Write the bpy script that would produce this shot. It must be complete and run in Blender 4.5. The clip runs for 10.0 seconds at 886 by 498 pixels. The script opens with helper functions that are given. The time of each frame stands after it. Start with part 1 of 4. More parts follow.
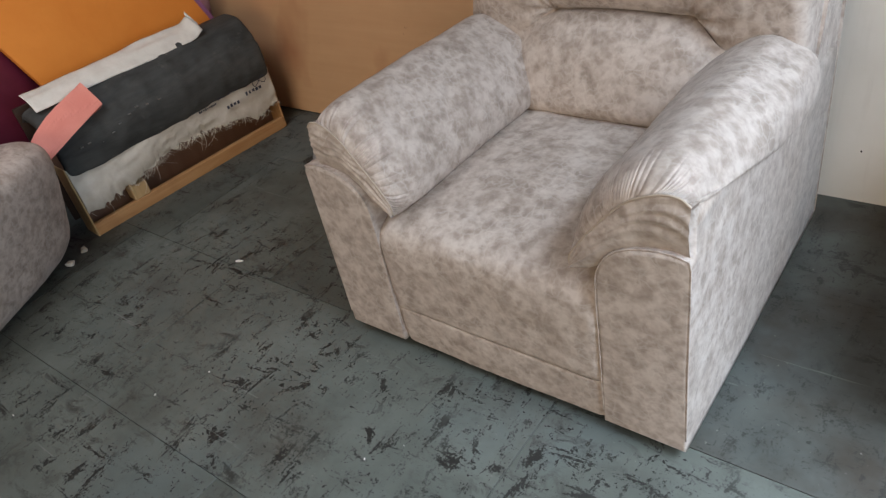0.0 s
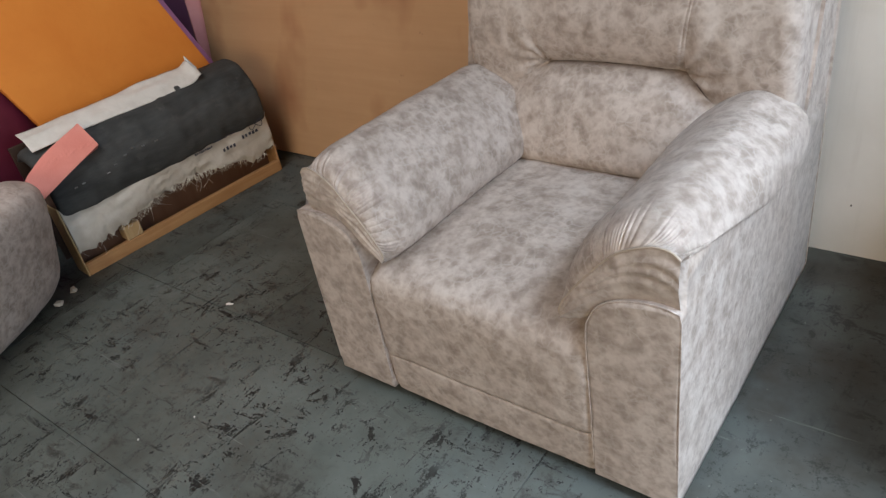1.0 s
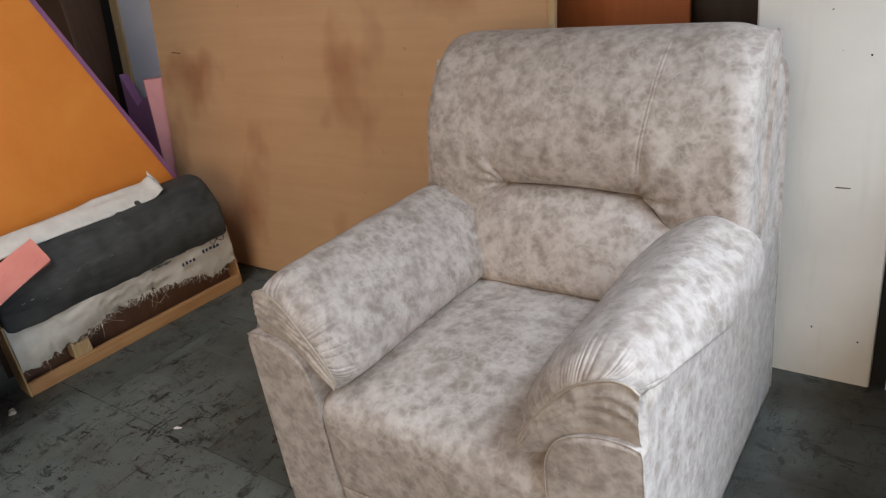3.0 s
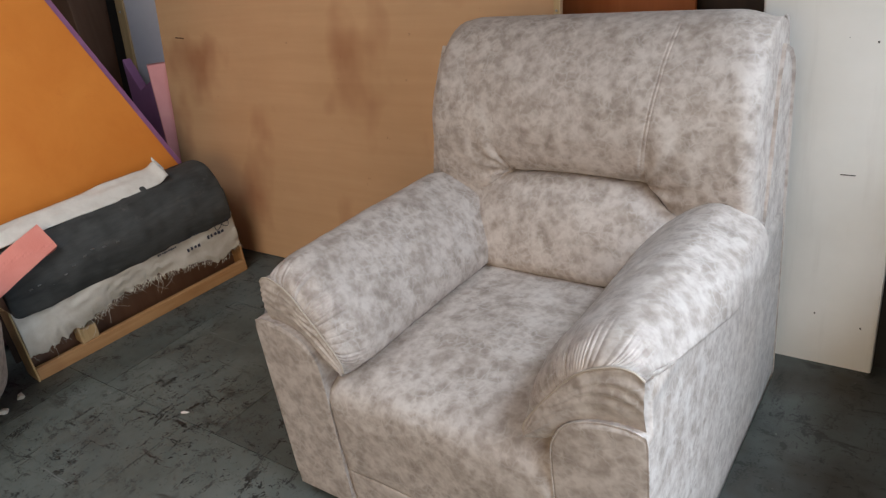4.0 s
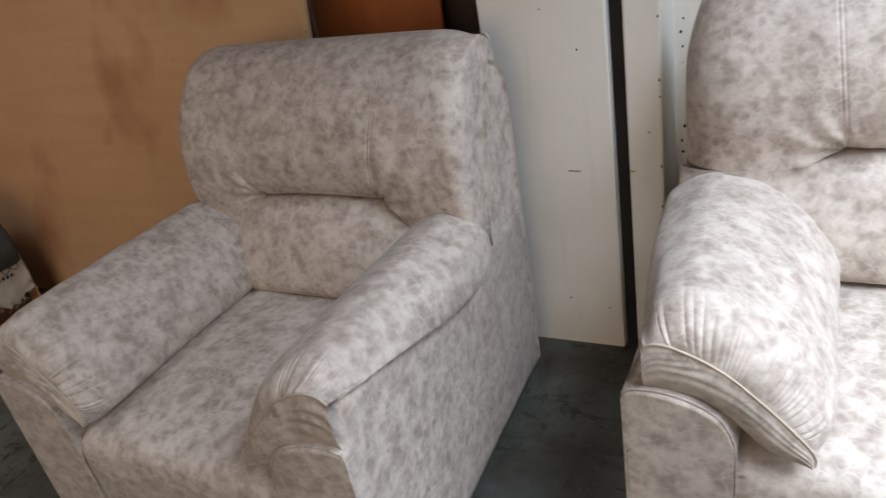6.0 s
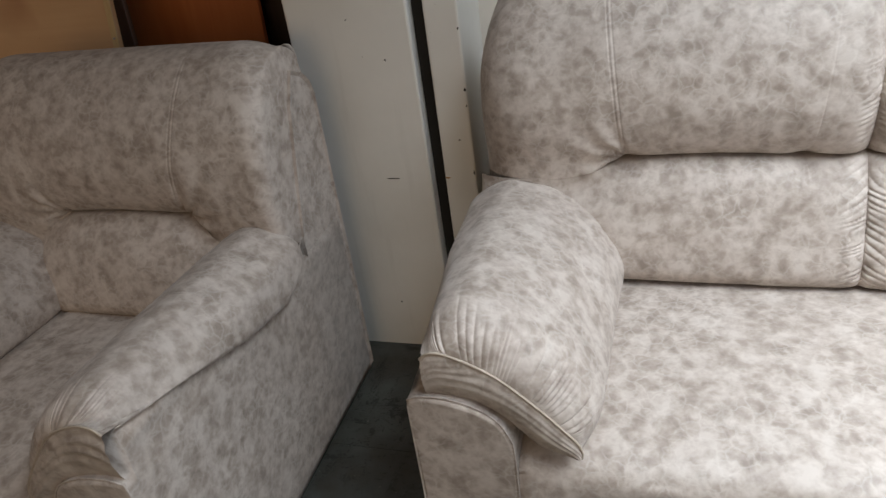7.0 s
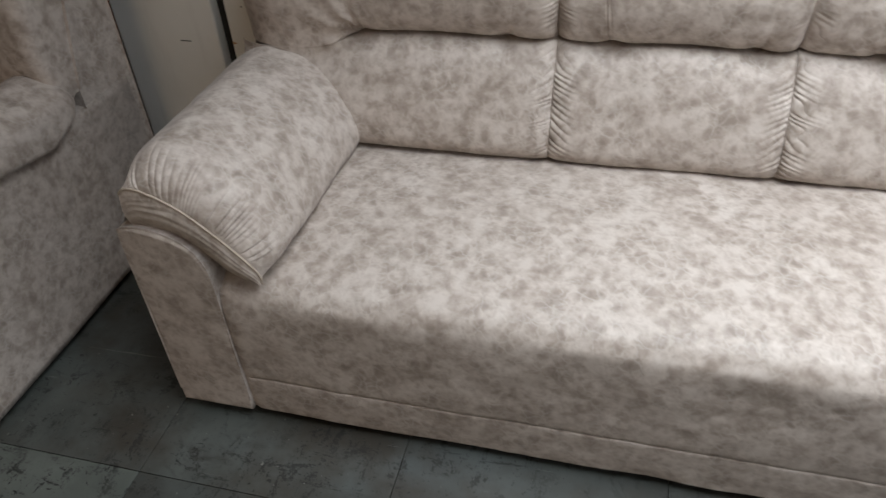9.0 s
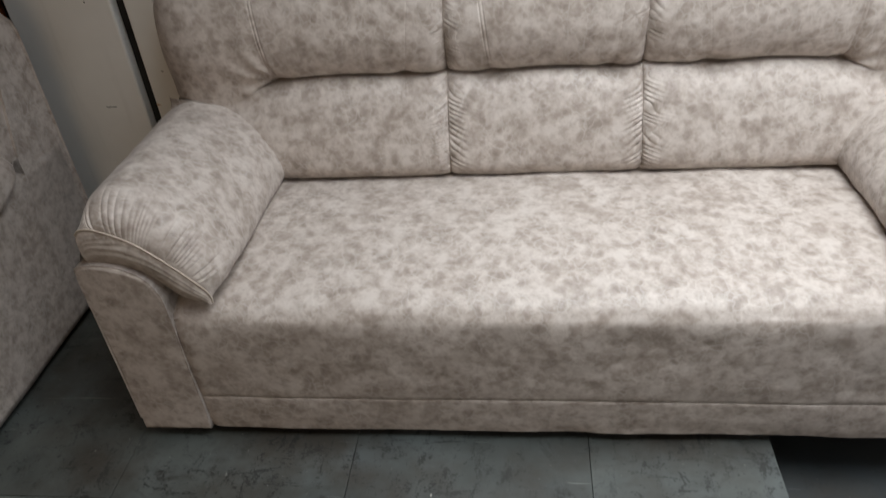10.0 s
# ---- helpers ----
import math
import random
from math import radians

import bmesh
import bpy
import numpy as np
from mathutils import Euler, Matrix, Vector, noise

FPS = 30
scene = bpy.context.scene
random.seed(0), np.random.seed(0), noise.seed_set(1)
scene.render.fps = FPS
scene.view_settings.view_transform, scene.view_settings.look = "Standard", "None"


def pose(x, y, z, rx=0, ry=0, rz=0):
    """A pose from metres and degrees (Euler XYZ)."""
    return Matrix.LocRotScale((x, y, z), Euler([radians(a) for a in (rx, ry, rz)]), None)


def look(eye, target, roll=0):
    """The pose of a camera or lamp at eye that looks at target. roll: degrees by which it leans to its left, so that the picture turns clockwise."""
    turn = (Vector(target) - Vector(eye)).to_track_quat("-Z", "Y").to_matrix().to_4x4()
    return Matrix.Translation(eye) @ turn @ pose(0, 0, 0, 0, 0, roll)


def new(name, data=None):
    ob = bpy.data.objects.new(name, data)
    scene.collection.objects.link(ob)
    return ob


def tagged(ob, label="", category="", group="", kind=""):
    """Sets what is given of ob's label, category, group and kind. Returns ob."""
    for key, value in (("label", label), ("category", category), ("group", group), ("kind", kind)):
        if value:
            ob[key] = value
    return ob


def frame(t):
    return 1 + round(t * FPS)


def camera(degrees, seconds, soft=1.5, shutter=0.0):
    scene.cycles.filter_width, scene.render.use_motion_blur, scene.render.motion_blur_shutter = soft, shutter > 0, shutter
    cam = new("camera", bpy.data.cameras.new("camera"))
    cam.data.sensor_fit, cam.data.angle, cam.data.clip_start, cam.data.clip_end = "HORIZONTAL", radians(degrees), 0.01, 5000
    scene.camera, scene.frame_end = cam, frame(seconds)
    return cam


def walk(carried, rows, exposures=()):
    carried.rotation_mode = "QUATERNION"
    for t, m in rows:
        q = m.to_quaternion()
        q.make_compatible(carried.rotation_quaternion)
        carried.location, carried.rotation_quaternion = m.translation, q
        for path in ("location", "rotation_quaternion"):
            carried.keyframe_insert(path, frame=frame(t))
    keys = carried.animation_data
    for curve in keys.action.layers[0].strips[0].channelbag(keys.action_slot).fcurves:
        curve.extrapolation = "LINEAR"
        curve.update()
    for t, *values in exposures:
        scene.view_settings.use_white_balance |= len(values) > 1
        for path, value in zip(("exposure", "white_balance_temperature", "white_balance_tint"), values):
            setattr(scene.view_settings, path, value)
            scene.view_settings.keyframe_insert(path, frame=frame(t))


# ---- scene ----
cam = camera(62.5, 10.0, 1.3, 0.2)
PATH = [
    (0, (0.191, 0.237, 1.394), (-0.93, 1.408, 0.222), -12.5),
    (0.5, (0.189, 0.24, 1.395), (-0.947, 1.432, 0.26), -12.1),
    (1, (0.193, 0.25, 1.397), (-0.944, 1.494, 0.319), -10.8),
    (1.5, (0.197, 0.261, 1.407), (-0.945, 1.557, 0.399), -10.1),
    (2, (0.195, 0.288, 1.411), (-0.911, 1.666, 0.473), -9.2),
    (2.5, (0.193, 0.302, 1.419), (-0.909, 1.733, 0.56), -9.3),
    (2.7, (0.192, 0.318, 1.404), (-0.928, 1.75, 0.571), -8.9),
    (4, (0.186, 0.306, 1.417), (-0.937, 1.711, 0.542), -8.8),
    (4.5, (0.196, 0.317, 1.415), (-0.882, 1.738, 0.51), -8.3),
    (5, (0.261, 0.345, 1.422), (-0.749, 1.809, 0.509), -8.5),
    (5.5, (0.386, 0.405, 1.449), (-0.576, 1.89, 0.517), -10.4),
    (6, (0.522, 0.475, 1.451), (-0.343, 2.014, 0.511), -10.8),
    (6.2, (0.59, 0.501, 1.454), (-0.21, 2.051, 0.477), -10.7),
    (7.3, (0.739, 0.545, 1.47), (0.212, 2.191, 0.465), -7.0),
    (7.5, (0.78, 0.546, 1.481), (0.259, 2.16, 0.422), -5.8),
    (8, (0.96, 0.524, 1.445), (0.434, 2.096, 0.326), -5.3),
    (8.5, (1.154, 0.48, 1.446), (0.602, 1.974, 0.236), -3.8),
    (9, (1.266, 0.457, 1.486), (0.836, 1.948, 0.224), -3.5),
    (9.5, (1.327, 0.309, 1.481), (1.096, 1.782, 0.148), -4.8),
    (10, (1.322, 0.187, 1.533), (1.087, 1.806, 0.383), -5.5),
]
walk(cam, [(t, look(eye, target, roll)) for t, eye, target, roll in PATH],
     [(0.0, 0.62, 6350, 12), (5.0, 0.66, 6250, 11), (5.5, 0.52, 6350, 12), (6.0, 0.05, 6600, 13), (6.2, -0.1, 6700, 14), (7.3, -0.9, 7100, 13), (8.0, -1.22, 7150, 14), (10.0, -1.28, 7300, 15)])

# ---- world and light ----
world = bpy.data.worlds.new("daylight")
scene.world = world
world.use_nodes = True
wn = world.node_tree.nodes
sky = wn.new("ShaderNodeTexSky")
sky.sky_type = 'NISHITA'
sky.sun_disc = False
sky.sun_elevation = radians(48)
sky.sun_rotation = radians(60)
world.node_tree.links.new(sky.outputs[0], wn["Background"].inputs[0])
wn["Background"].inputs[1].default_value = 0.04


def area(name, m, w, h, power, colour, spread=180):
    d = bpy.data.lights.new(name, "AREA")
    d.shape, d.size, d.size_y, d.energy, d.color, d.spread = "RECTANGLE", w, h, power, colour, radians(spread)
    ob = new(name, d)
    ob.matrix_world = m
    return ob


area("skylight_daylight", look((2.02, 1.12, 2.98), (2.02, 1.121, 0.0)), 1.7, 1.8, 120, (0.76, 0.885, 1.0), 106)
area("entrance_daylight", look((3.02, 0.70, 1.75), (-0.6, 1.3, 0.6)), 3.0, 1.65, 42, (0.76, 0.88, 1.0))
# Added warm fill from the front; no window is known there.
area("window_daylight", look((0.4, -3.15, 1.85), (-1.7, 1.5, 0.6)), 2.8, 1.5, 54, (1.0, 0.75, 0.48))
# Added fill for the left rear; no source is known there.
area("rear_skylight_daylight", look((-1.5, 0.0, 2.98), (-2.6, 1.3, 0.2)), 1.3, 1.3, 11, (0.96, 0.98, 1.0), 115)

# ---- materials ----


class Nodes:
    def __init__(self, name):
        self.mat = bpy.data.materials.new(name)
        self.mat.use_nodes = True
        self.t = self.mat.node_tree
        self.bsdf = self.t.nodes["Principled BSDF"]
        self.place = self.t.nodes.new("ShaderNodeNewGeometry").outputs["Position"]

    def add(self, kind, **values):
        n = self.t.nodes.new(kind)
        for k, v in values.items():
            if k in n.inputs:
                n.inputs[k].default_value = v
        return n

    def link(self, a, b):
        self.t.links.new(a, b)

    def map(self, source, scale=(1, 1, 1), turn=(0, 0, 0), move=(0, 0, 0)):
        n = self.t.nodes.new("ShaderNodeMapping")
        n.inputs["Scale"].default_value = scale
        n.inputs["Rotation"].default_value = [radians(a) for a in turn]
        n.inputs["Location"].default_value = move
        self.link(source, n.inputs["Vector"])
        return n.outputs[0]

    def noise(self, source, scale, detail=4, rough=0.55, distortion=0.0):
        n = self.add("ShaderNodeTexNoise", Scale=scale, Detail=detail, Roughness=rough, Distortion=distortion)
        self.link(source, n.inputs["Vector"])
        return n.outputs["Fac"]

    def ramp(self, fac, *stops):
        n = self.t.nodes.new("ShaderNodeValToRGB")
        while len(n.color_ramp.elements) < len(stops):
            n.color_ramp.elements.new(0.5)
        for e, (at, c) in zip(n.color_ramp.elements, stops):
            e.position = at
            e.color = (*c, 1) if isinstance(c, tuple) else (c, c, c, 1)
        self.link(fac, n.inputs[0])
        return n.outputs[0]

    def mix(self, fac, a, b, blend="MIX"):
        n = self.t.nodes.new("ShaderNodeMix")
        n.data_type, n.blend_type = "RGBA", blend
        for slot, v in ((0, fac), (6, a), (7, b)):
            if isinstance(v, (int, float)):
                n.inputs[slot].default_value = v
            elif isinstance(v, tuple):
                n.inputs[slot].default_value = (*v, 1)
            else:
                self.link(v, n.inputs[slot])
        return n.outputs[2]

    def colour(self, c):
        if isinstance(c, tuple):
            self.bsdf.inputs["Base Color"].default_value = (*c, 1)
        else:
            self.link(c, self.bsdf.inputs["Base Color"])
        return self

    def rough(self, r):
        if isinstance(r, (int, float)):
            self.bsdf.inputs["Roughness"].default_value = r
        else:
            self.link(r, self.bsdf.inputs["Roughness"])
        return self

    def bump(self, height, strength=0.3, distance=0.002):
        n = self.add("ShaderNodeBump", Strength=strength, Distance=distance)
        self.link(height, n.inputs["Height"])
        self.link(n.outputs[0], self.bsdf.inputs["Normal"])
        return self


def upholstery_material():
    m = Nodes("mottled_leatherette")
    p = m.place
    warp = m.map(p, (1, 1, 1.0))
    big = m.noise(warp, 23, 3, 0.5, 0.25)
    mid = m.noise(m.map(p, (1, 1, 1.0), (20, 30, 10)), 52, 3, 0.5, 0.25)
    both = m.mix(0.38, big, mid)
    c = m.ramp(both, (0.36, (0.276, 0.227, 0.193)), (0.45, (0.356, 0.299, 0.260)), (0.52, (0.432, 0.370, 0.328)), (0.62, (0.524, 0.464, 0.420)))
    vein = m.noise(m.map(p, (1, 1, 1), (0, 40, 15), (3, 1, 2)), 22, 3, 0.5, 0.6)
    line = m.ramp(vein, (0.44, 0.0), (0.497, 0.9), (0.555, 0.0))
    c = m.mix(m.mix(0.84, line, (0, 0, 0)), c, (0.61, 0.545, 0.492))
    cell = m.add("ShaderNodeTexVoronoi", Scale=34)
    cell.feature = "DISTANCE_TO_EDGE"
    wob = m.add("ShaderNodeTexNoise", Scale=26, Detail=3)
    m.link(p, wob.inputs["Vector"])
    shove = m.t.nodes.new("ShaderNodeVectorMath")
    shove.operation = "MULTIPLY_ADD"
    shove.inputs[1].default_value = (0.05, 0.05, 0.05)
    m.link(wob.outputs["Color"], shove.inputs[0])
    m.link(p, shove.inputs[2])
    m.link(shove.outputs[0], cell.inputs["Vector"])
    net = m.ramp(cell.outputs["Distance"], (0.0, 0.30), (0.15, 0.0))
    net = m.mix(1.0, net, m.ramp(m.noise(p, 9, 3, 0.6), (0.38, 0.0), (0.56, 1.0)), "MULTIPLY")
    c = m.mix(net, c, (0.64, 0.59, 0.545))
    m.colour(c)
    m.rough(m.ramp(both, (0.35, 0.46), (0.65, 0.58)))
    m.bsdf.inputs["Specular IOR Level"].default_value = 0.4
    m.bsdf.inputs["Sheen Weight"].default_value = 0.08
    grain = m.noise(p, 420, 3, 0.6)
    m.bump(m.mix(0.35, m.mix(0.5, grain, m.noise(p, 90, 3, 0.6)), net), 0.24, 0.0025)
    return m.mat


def slate_material(name, base, light, marks=1.0, grime=0.0):
    m = Nodes(name)
    p = m.place
    info = m.t.nodes.new("ShaderNodeObjectInfo")
    c = m.ramp(m.noise(p, 3.2, 5, 0.6), (0.3, base), (0.72, light))
    tone = m.ramp(info.outputs["Random"], (0.0, 0.82), (1.0, 1.18))
    c = m.mix(1.0, c, tone, "MULTIPLY")
    blue = m.ramp(m.noise(m.map(p, (1, 1, 1), (0, 0, 0), (9, 4, 0)), 1.7, 3, 0.5), (0.50, 0.0), (0.66, 0.55))
    c = m.mix(blue, c, tuple(v * k for v, k in zip(light, (0.90, 1.0, 1.12))))
    brown = m.ramp(m.noise(p, 2.1, 5, 0.65), (0.54 - 0.10 * grime, 0.0), (0.72 - 0.10 * grime, 0.55 + 0.3 * grime))
    c = m.mix(brown, c, (0.062 - 0.024 * grime, 0.052 - 0.021 * grime, 0.040 - 0.017 * grime))
    clump = m.ramp(m.noise(p, 3.4, 4, 0.65), (0.36, 0.0), (0.52, 1.0))
    crumb = m.noise(p, 140, 4, 0.7)
    blot = m.ramp(m.mix(0.26, m.noise(m.map(p, (1, 0.6, 1), (0, 0, 38)), 21, 7, 0.72, 0.5), crumb), (0.545, 0.0), (0.585, 1.0))
    scuff = m.ramp(m.mix(0.24, m.noise(m.map(p, (0.30, 1.3, 1), (0, 0, -28), (4, 2, 0)), 20, 7, 0.70, 0.5), crumb), (0.560, 0.0), (0.60, 1.0))
    scuff2 = m.ramp(m.mix(0.24, m.noise(m.map(p, (1.3, 0.28, 1), (0, 0, 38), (1, 7, 0)), 18, 7, 0.70, 0.5), crumb), (0.568, 0.0), (0.608, 1.0))
    small = m.ramp(m.noise(m.map(p, (0.7, 1, 1), (0, 0, 60), (5, 5, 0)), 62, 4, 0.6, 0.4), (0.635, 0.0), (0.66, 1.0))
    blot = m.mix(1.0, blot, small, "LIGHTEN")
    dark = m.mix(1.0, m.mix(1.0, blot, scuff, "LIGHTEN"), scuff2, "LIGHTEN")
    dark = m.mix(1.0, dark, clump, "MULTIPLY")
    c = m.mix(m.mix(marks * 0.95, (0, 0, 0), dark), c, (0.014, 0.014, 0.013))
    smear = m.ramp(m.noise(m.map(p, (0.8, 1.3, 1), (0, 0, 25), (2, 9, 0)), 12, 7, 0.74, 0.6), (0.53, 0.0), (0.66, 1.0))
    smear = m.mix(1.0, smear, m.ramp(m.noise(m.map(p, (1, 1, 1), (0, 0, 0), (6, 1, 0)), 2.6, 4, 0.6), (0.44, 0.0), (0.58, 1.0)), "MULTIPLY")
    c = m.mix(m.mix(marks * 0.75, (0, 0, 0), smear), c, (0.026, 0.024, 0.020))
    scratch = m.ramp(m.noise(m.map(p, (0.09, 3.0, 1), (0, 0, 33), (8, 3, 0)), 22, 4, 0.7), (0.67, 0.0), (0.70, 0.6))
    c = m.mix(scratch, c, (0.19, 0.20, 0.19))
    grit = m.ramp(m.noise(p, 75, 3, 0.6), (0.70, 0.0), (0.74, 0.65))
    c = m.mix(grit, c, (0.22, 0.22, 0.20))
    m.colour(c)
    r = m.ramp(m.noise(p, 9, 5, 0.6), (0.3, 0.36), (0.75, 0.6))
    m.rough(r)
    m.bump(m.mix(0.6, m.noise(p, 12, 6, 0.6), dark), 0.25, 0.003)
    return m.mat


def plain_material(name, base, light, scale=6.0, rough=0.6, bump=0.15, fine=120, stretch=(1, 1, 1), dirt=None, metallic=0.0):
    m = Nodes(name)
    p = m.map(m.place, stretch)
    c = m.ramp(m.noise(p, scale, 5, 0.6, 0.3), (0.3, base), (0.7, light))
    if dirt:
        c = m.mix(m.ramp(m.noise(m.place, 11, 6, 0.7), (0.60, 0.0), (0.72, 0.7)), c, dirt)
    m.colour(c)
    m.rough(rough)
    m.bsdf.inputs["Metallic"].default_value = metallic
    m.bump(m.noise(p, fine, 4, 0.6), bump, 0.002)
    return m.mat


def wood_material(name, base, light, along="z", scale=1.0, rough=0.5, stain=None):
    m = Nodes(name)
    s = {"x": (0.06, 1, 1), "y": (1, 0.06, 1), "z": (1, 1, 0.06)}[along]
    p = m.map(m.place, s)
    c = m.ramp(m.noise(p, 46 * scale, 5, 0.6, 0.4), (0.3, base), (0.7, light))
    big = m.noise(m.place, 2.4, 4, 0.6)
    c = m.mix(m.ramp(big, (0.35, 0.28), (0.7, 0.0)), c, tuple(v * 0.72 for v in base))
    if stain:
        c = m.mix(m.ramp(m.noise(m.map(m.place, (1, 1, 0.7), (0, 0, 0), (2.3, 0, 0.4)), 3.1, 3, 0.5), (0.56, 0.0), (0.74, 0.6)), c, stain)
        c = m.mix(m.ramp(m.noise(m.place, 34, 4, 0.6), (0.70, 0.0), (0.76, 0.4)), c, tuple(v * 0.6 for v in stain))
    m.colour(c)
    m.rough(rough)
    m.bump(m.noise(p, 90 * scale, 4, 0.6), 0.12, 0.001)
    return m.mat


def wall_paint():
    m = Nodes("white_wall_paint")
    p = m.place
    c = m.ramp(m.noise(p, 2.2, 5, 0.6), (0.3, (0.72, 0.705, 0.66)), (0.7, (0.82, 0.805, 0.765)))
    streak = m.ramp(m.noise(m.map(p, (4, 4, 0.3)), 7, 4, 0.6), (0.58, 0.0), (0.8, 0.22))
    c = m.mix(streak, c, (0.50, 0.47, 0.42))
    spot = m.ramp(m.noise(p, 42, 3, 0.6), (0.735, 0.0), (0.75, 0.9))
    c = m.mix(spot, c, (0.18, 0.16, 0.14))
    m.colour(c).rough(0.55)
    m.bump(m.noise(p, 28, 6, 0.65), 0.25, 0.003)
    return m.mat


UPH = upholstery_material()
PIPE = plain_material("piping_leatherette", (0.36, 0.30, 0.24), (0.46, 0.39, 0.32), 40, 0.5)
SLATE = slate_material("dark_painted_slate", (0.068, 0.078, 0.069), (0.130, 0.145, 0.130))
GROUT = plain_material("dirty_joint", (0.02, 0.02, 0.018), (0.05, 0.048, 0.042), 20, 0.9)
# Browner, less marked slate; shade on the sofa side is in its darker base.
SLATE_SHADED = slate_material("shaded_grimy_slate", (0.041, 0.047, 0.043), (0.098, 0.108, 0.100), 0.8, 1.0)
LOWER = slate_material("smooth_dark_stone", (0.030, 0.036, 0.038), (0.060, 0.068, 0.070), 0.25)
WALL = wall_paint()
# Walls and ceiling out of view, kept dark grey to cut bounced light.
DULL = plain_material("bounce_cutting_grey", (0.15, 0.14, 0.125), (0.21, 0.195, 0.175), 3, 0.8)
BLACK = plain_material("black_gap_fill", (0.008, 0.008, 0.008), (0.016, 0.015, 0.014), 9, 0.8)
FOOT = plain_material("black_plastic_foot", (0.012, 0.012, 0.012), (0.02, 0.02, 0.02), 30, 0.4)
PLY = wood_material("tan_plywood_board", (0.555, 0.335, 0.175), (0.605, 0.375, 0.205), "x", 0.5, 0.5, (0.25, 0.075, 0.028))
PINE = wood_material("pine_batten", (0.50, 0.34, 0.16), (0.62, 0.45, 0.24), "z", 1.0, 0.55)
RAIL = wood_material("red_pine_rail", (0.42, 0.22, 0.09), (0.55, 0.33, 0.15), "y", 1.0, 0.55, (0.22, 0.07, 0.03))
BROWN = wood_material("brown_laminate", (0.16, 0.085, 0.055), (0.20, 0.115, 0.075), "z", 0.6, 0.45)
ORANGEWOOD = wood_material("orange_brown_veneer", (0.44, 0.13, 0.042), (0.54, 0.18, 0.06), "z", 0.6, 0.4)
DARKWOOD = wood_material("dark_wood", (0.035, 0.02, 0.014), (0.06, 0.035, 0.024), "z", 0.6, 0.5)
BLUEWHITE = plain_material("pale_blue_grey_sheet", (0.62, 0.63, 0.73), (0.70, 0.71, 0.80), 3, 0.5)
ORANGE = plain_material("orange_foam", (0.68, 0.215, 0.022), (0.76, 0.268, 0.036), 4, 0.75, 0.3, 200, dirt=(0.68, 0.21, 0.026))
PURPLE = plain_material("purple_foam", (0.36, 0.15, 0.33), (0.43, 0.20, 0.40), 6, 0.8, 0.3, 200)
PINK = plain_material("pink_foam", (0.70, 0.30, 0.30), (0.78, 0.37, 0.36), 7, 0.8, 0.35, 200)
SALMON = plain_material("salmon_foam", (0.74, 0.25, 0.20), (0.82, 0.32, 0.26), 7, 0.8, 0.35, 200)
MAROON = plain_material("maroon_leatherette", (0.10, 0.012, 0.028), (0.15, 0.022, 0.045), 8, 0.38, 0.2, 260)
GREYFOAM = plain_material("dark_grey_foam", (0.022, 0.025, 0.025), (0.075, 0.079, 0.077), 14, 0.75, 0.8, 120, (1, 0.22, 1), dirt=(0.10, 0.10, 0.09))
CLOTH = plain_material("white_woven_cloth", (0.50, 0.47, 0.40), (0.70, 0.68, 0.62), 9, 0.8, 0.5, 240)
STRAND = plain_material("frayed_thread", (0.66, 0.62, 0.52), (0.78, 0.75, 0.66), 30, 0.8)
INK = plain_material("dark_blue_print", (0.03, 0.035, 0.06), (0.05, 0.055, 0.08), 30, 0.7)
PAPER = plain_material("scrap_paper", (0.62, 0.60, 0.55), (0.74, 0.73, 0.68), 20, 0.7)
STAPLE = plain_material("steel_staple", (0.45, 0.45, 0.45), (0.6, 0.6, 0.6), 40, 0.35, metallic=0.9)

# ---- mesh helpers ----


def thing(name, at=(0, 0, 0), turn=0.0, label="", category="", group="", kind=""):
    ob = new(name)
    ob.empty_display_size = 0.05
    ob.matrix_world = pose(*at, 0, 0, turn)
    return tagged(ob, label, category, group, kind)


def as_mesh(name, verts, faces, material, smooth=True):
    me = bpy.data.meshes.new(name)
    me.from_pydata([tuple(map(float, v)) for v in verts], [], faces)
    me.validate()
    me.materials.append(material)
    bm = bmesh.new()
    bm.from_mesh(me)
    bmesh.ops.recalc_face_normals(bm, faces=bm.faces)
    bm.to_mesh(me)
    bm.free()
    if smooth:
        me.polygons.foreach_set("use_smooth", [True] * len(me.polygons))
    return me


def put(name, me, parent=None, label=""):
    ob = new(name, me)
    ob.parent = parent
    return tagged(ob, label)


def part(name, bm, material, parent=None, label="", smooth=False):
    me = bpy.data.meshes.new(name)
    bmesh.ops.recalc_face_normals(bm, faces=bm.faces)
    bm.to_mesh(me)
    bm.free()
    me.materials.append(material)
    if smooth:
        me.polygons.foreach_set("use_smooth", [True] * len(me.polygons))
    return put(name, me, parent, label)


def box(lo, hi, bevel=0.004, segments=2, m=None, bm=None):
    bm = bm or bmesh.new()
    size = Vector(hi) - Vector(lo)
    made = bmesh.ops.create_cube(bm, size=1)["verts"]
    mid = (Vector(hi) + Vector(lo)) / 2
    for v in made:
        v.co = Vector((v.co.x * size.x, v.co.y * size.y, v.co.z * size.z)) + mid
    if bevel:
        edges = list({e for v in made for e in v.link_edges})
        bmesh.ops.bevel(bm, geom=edges, offset=bevel, segments=segments, profile=0.5, affect="EDGES")
    if m is not None:
        bmesh.ops.transform(bm, matrix=m, verts=bm.verts)
    return bm


def grid_faces(n, k, wrap=False):
    return [(i * k + j, (i + 1) * k + j, (i + 1) * k + (j + 1) % k, i * k + (j + 1) % k)
            for i in range(n - 1) for j in range(k if wrap else k - 1)]


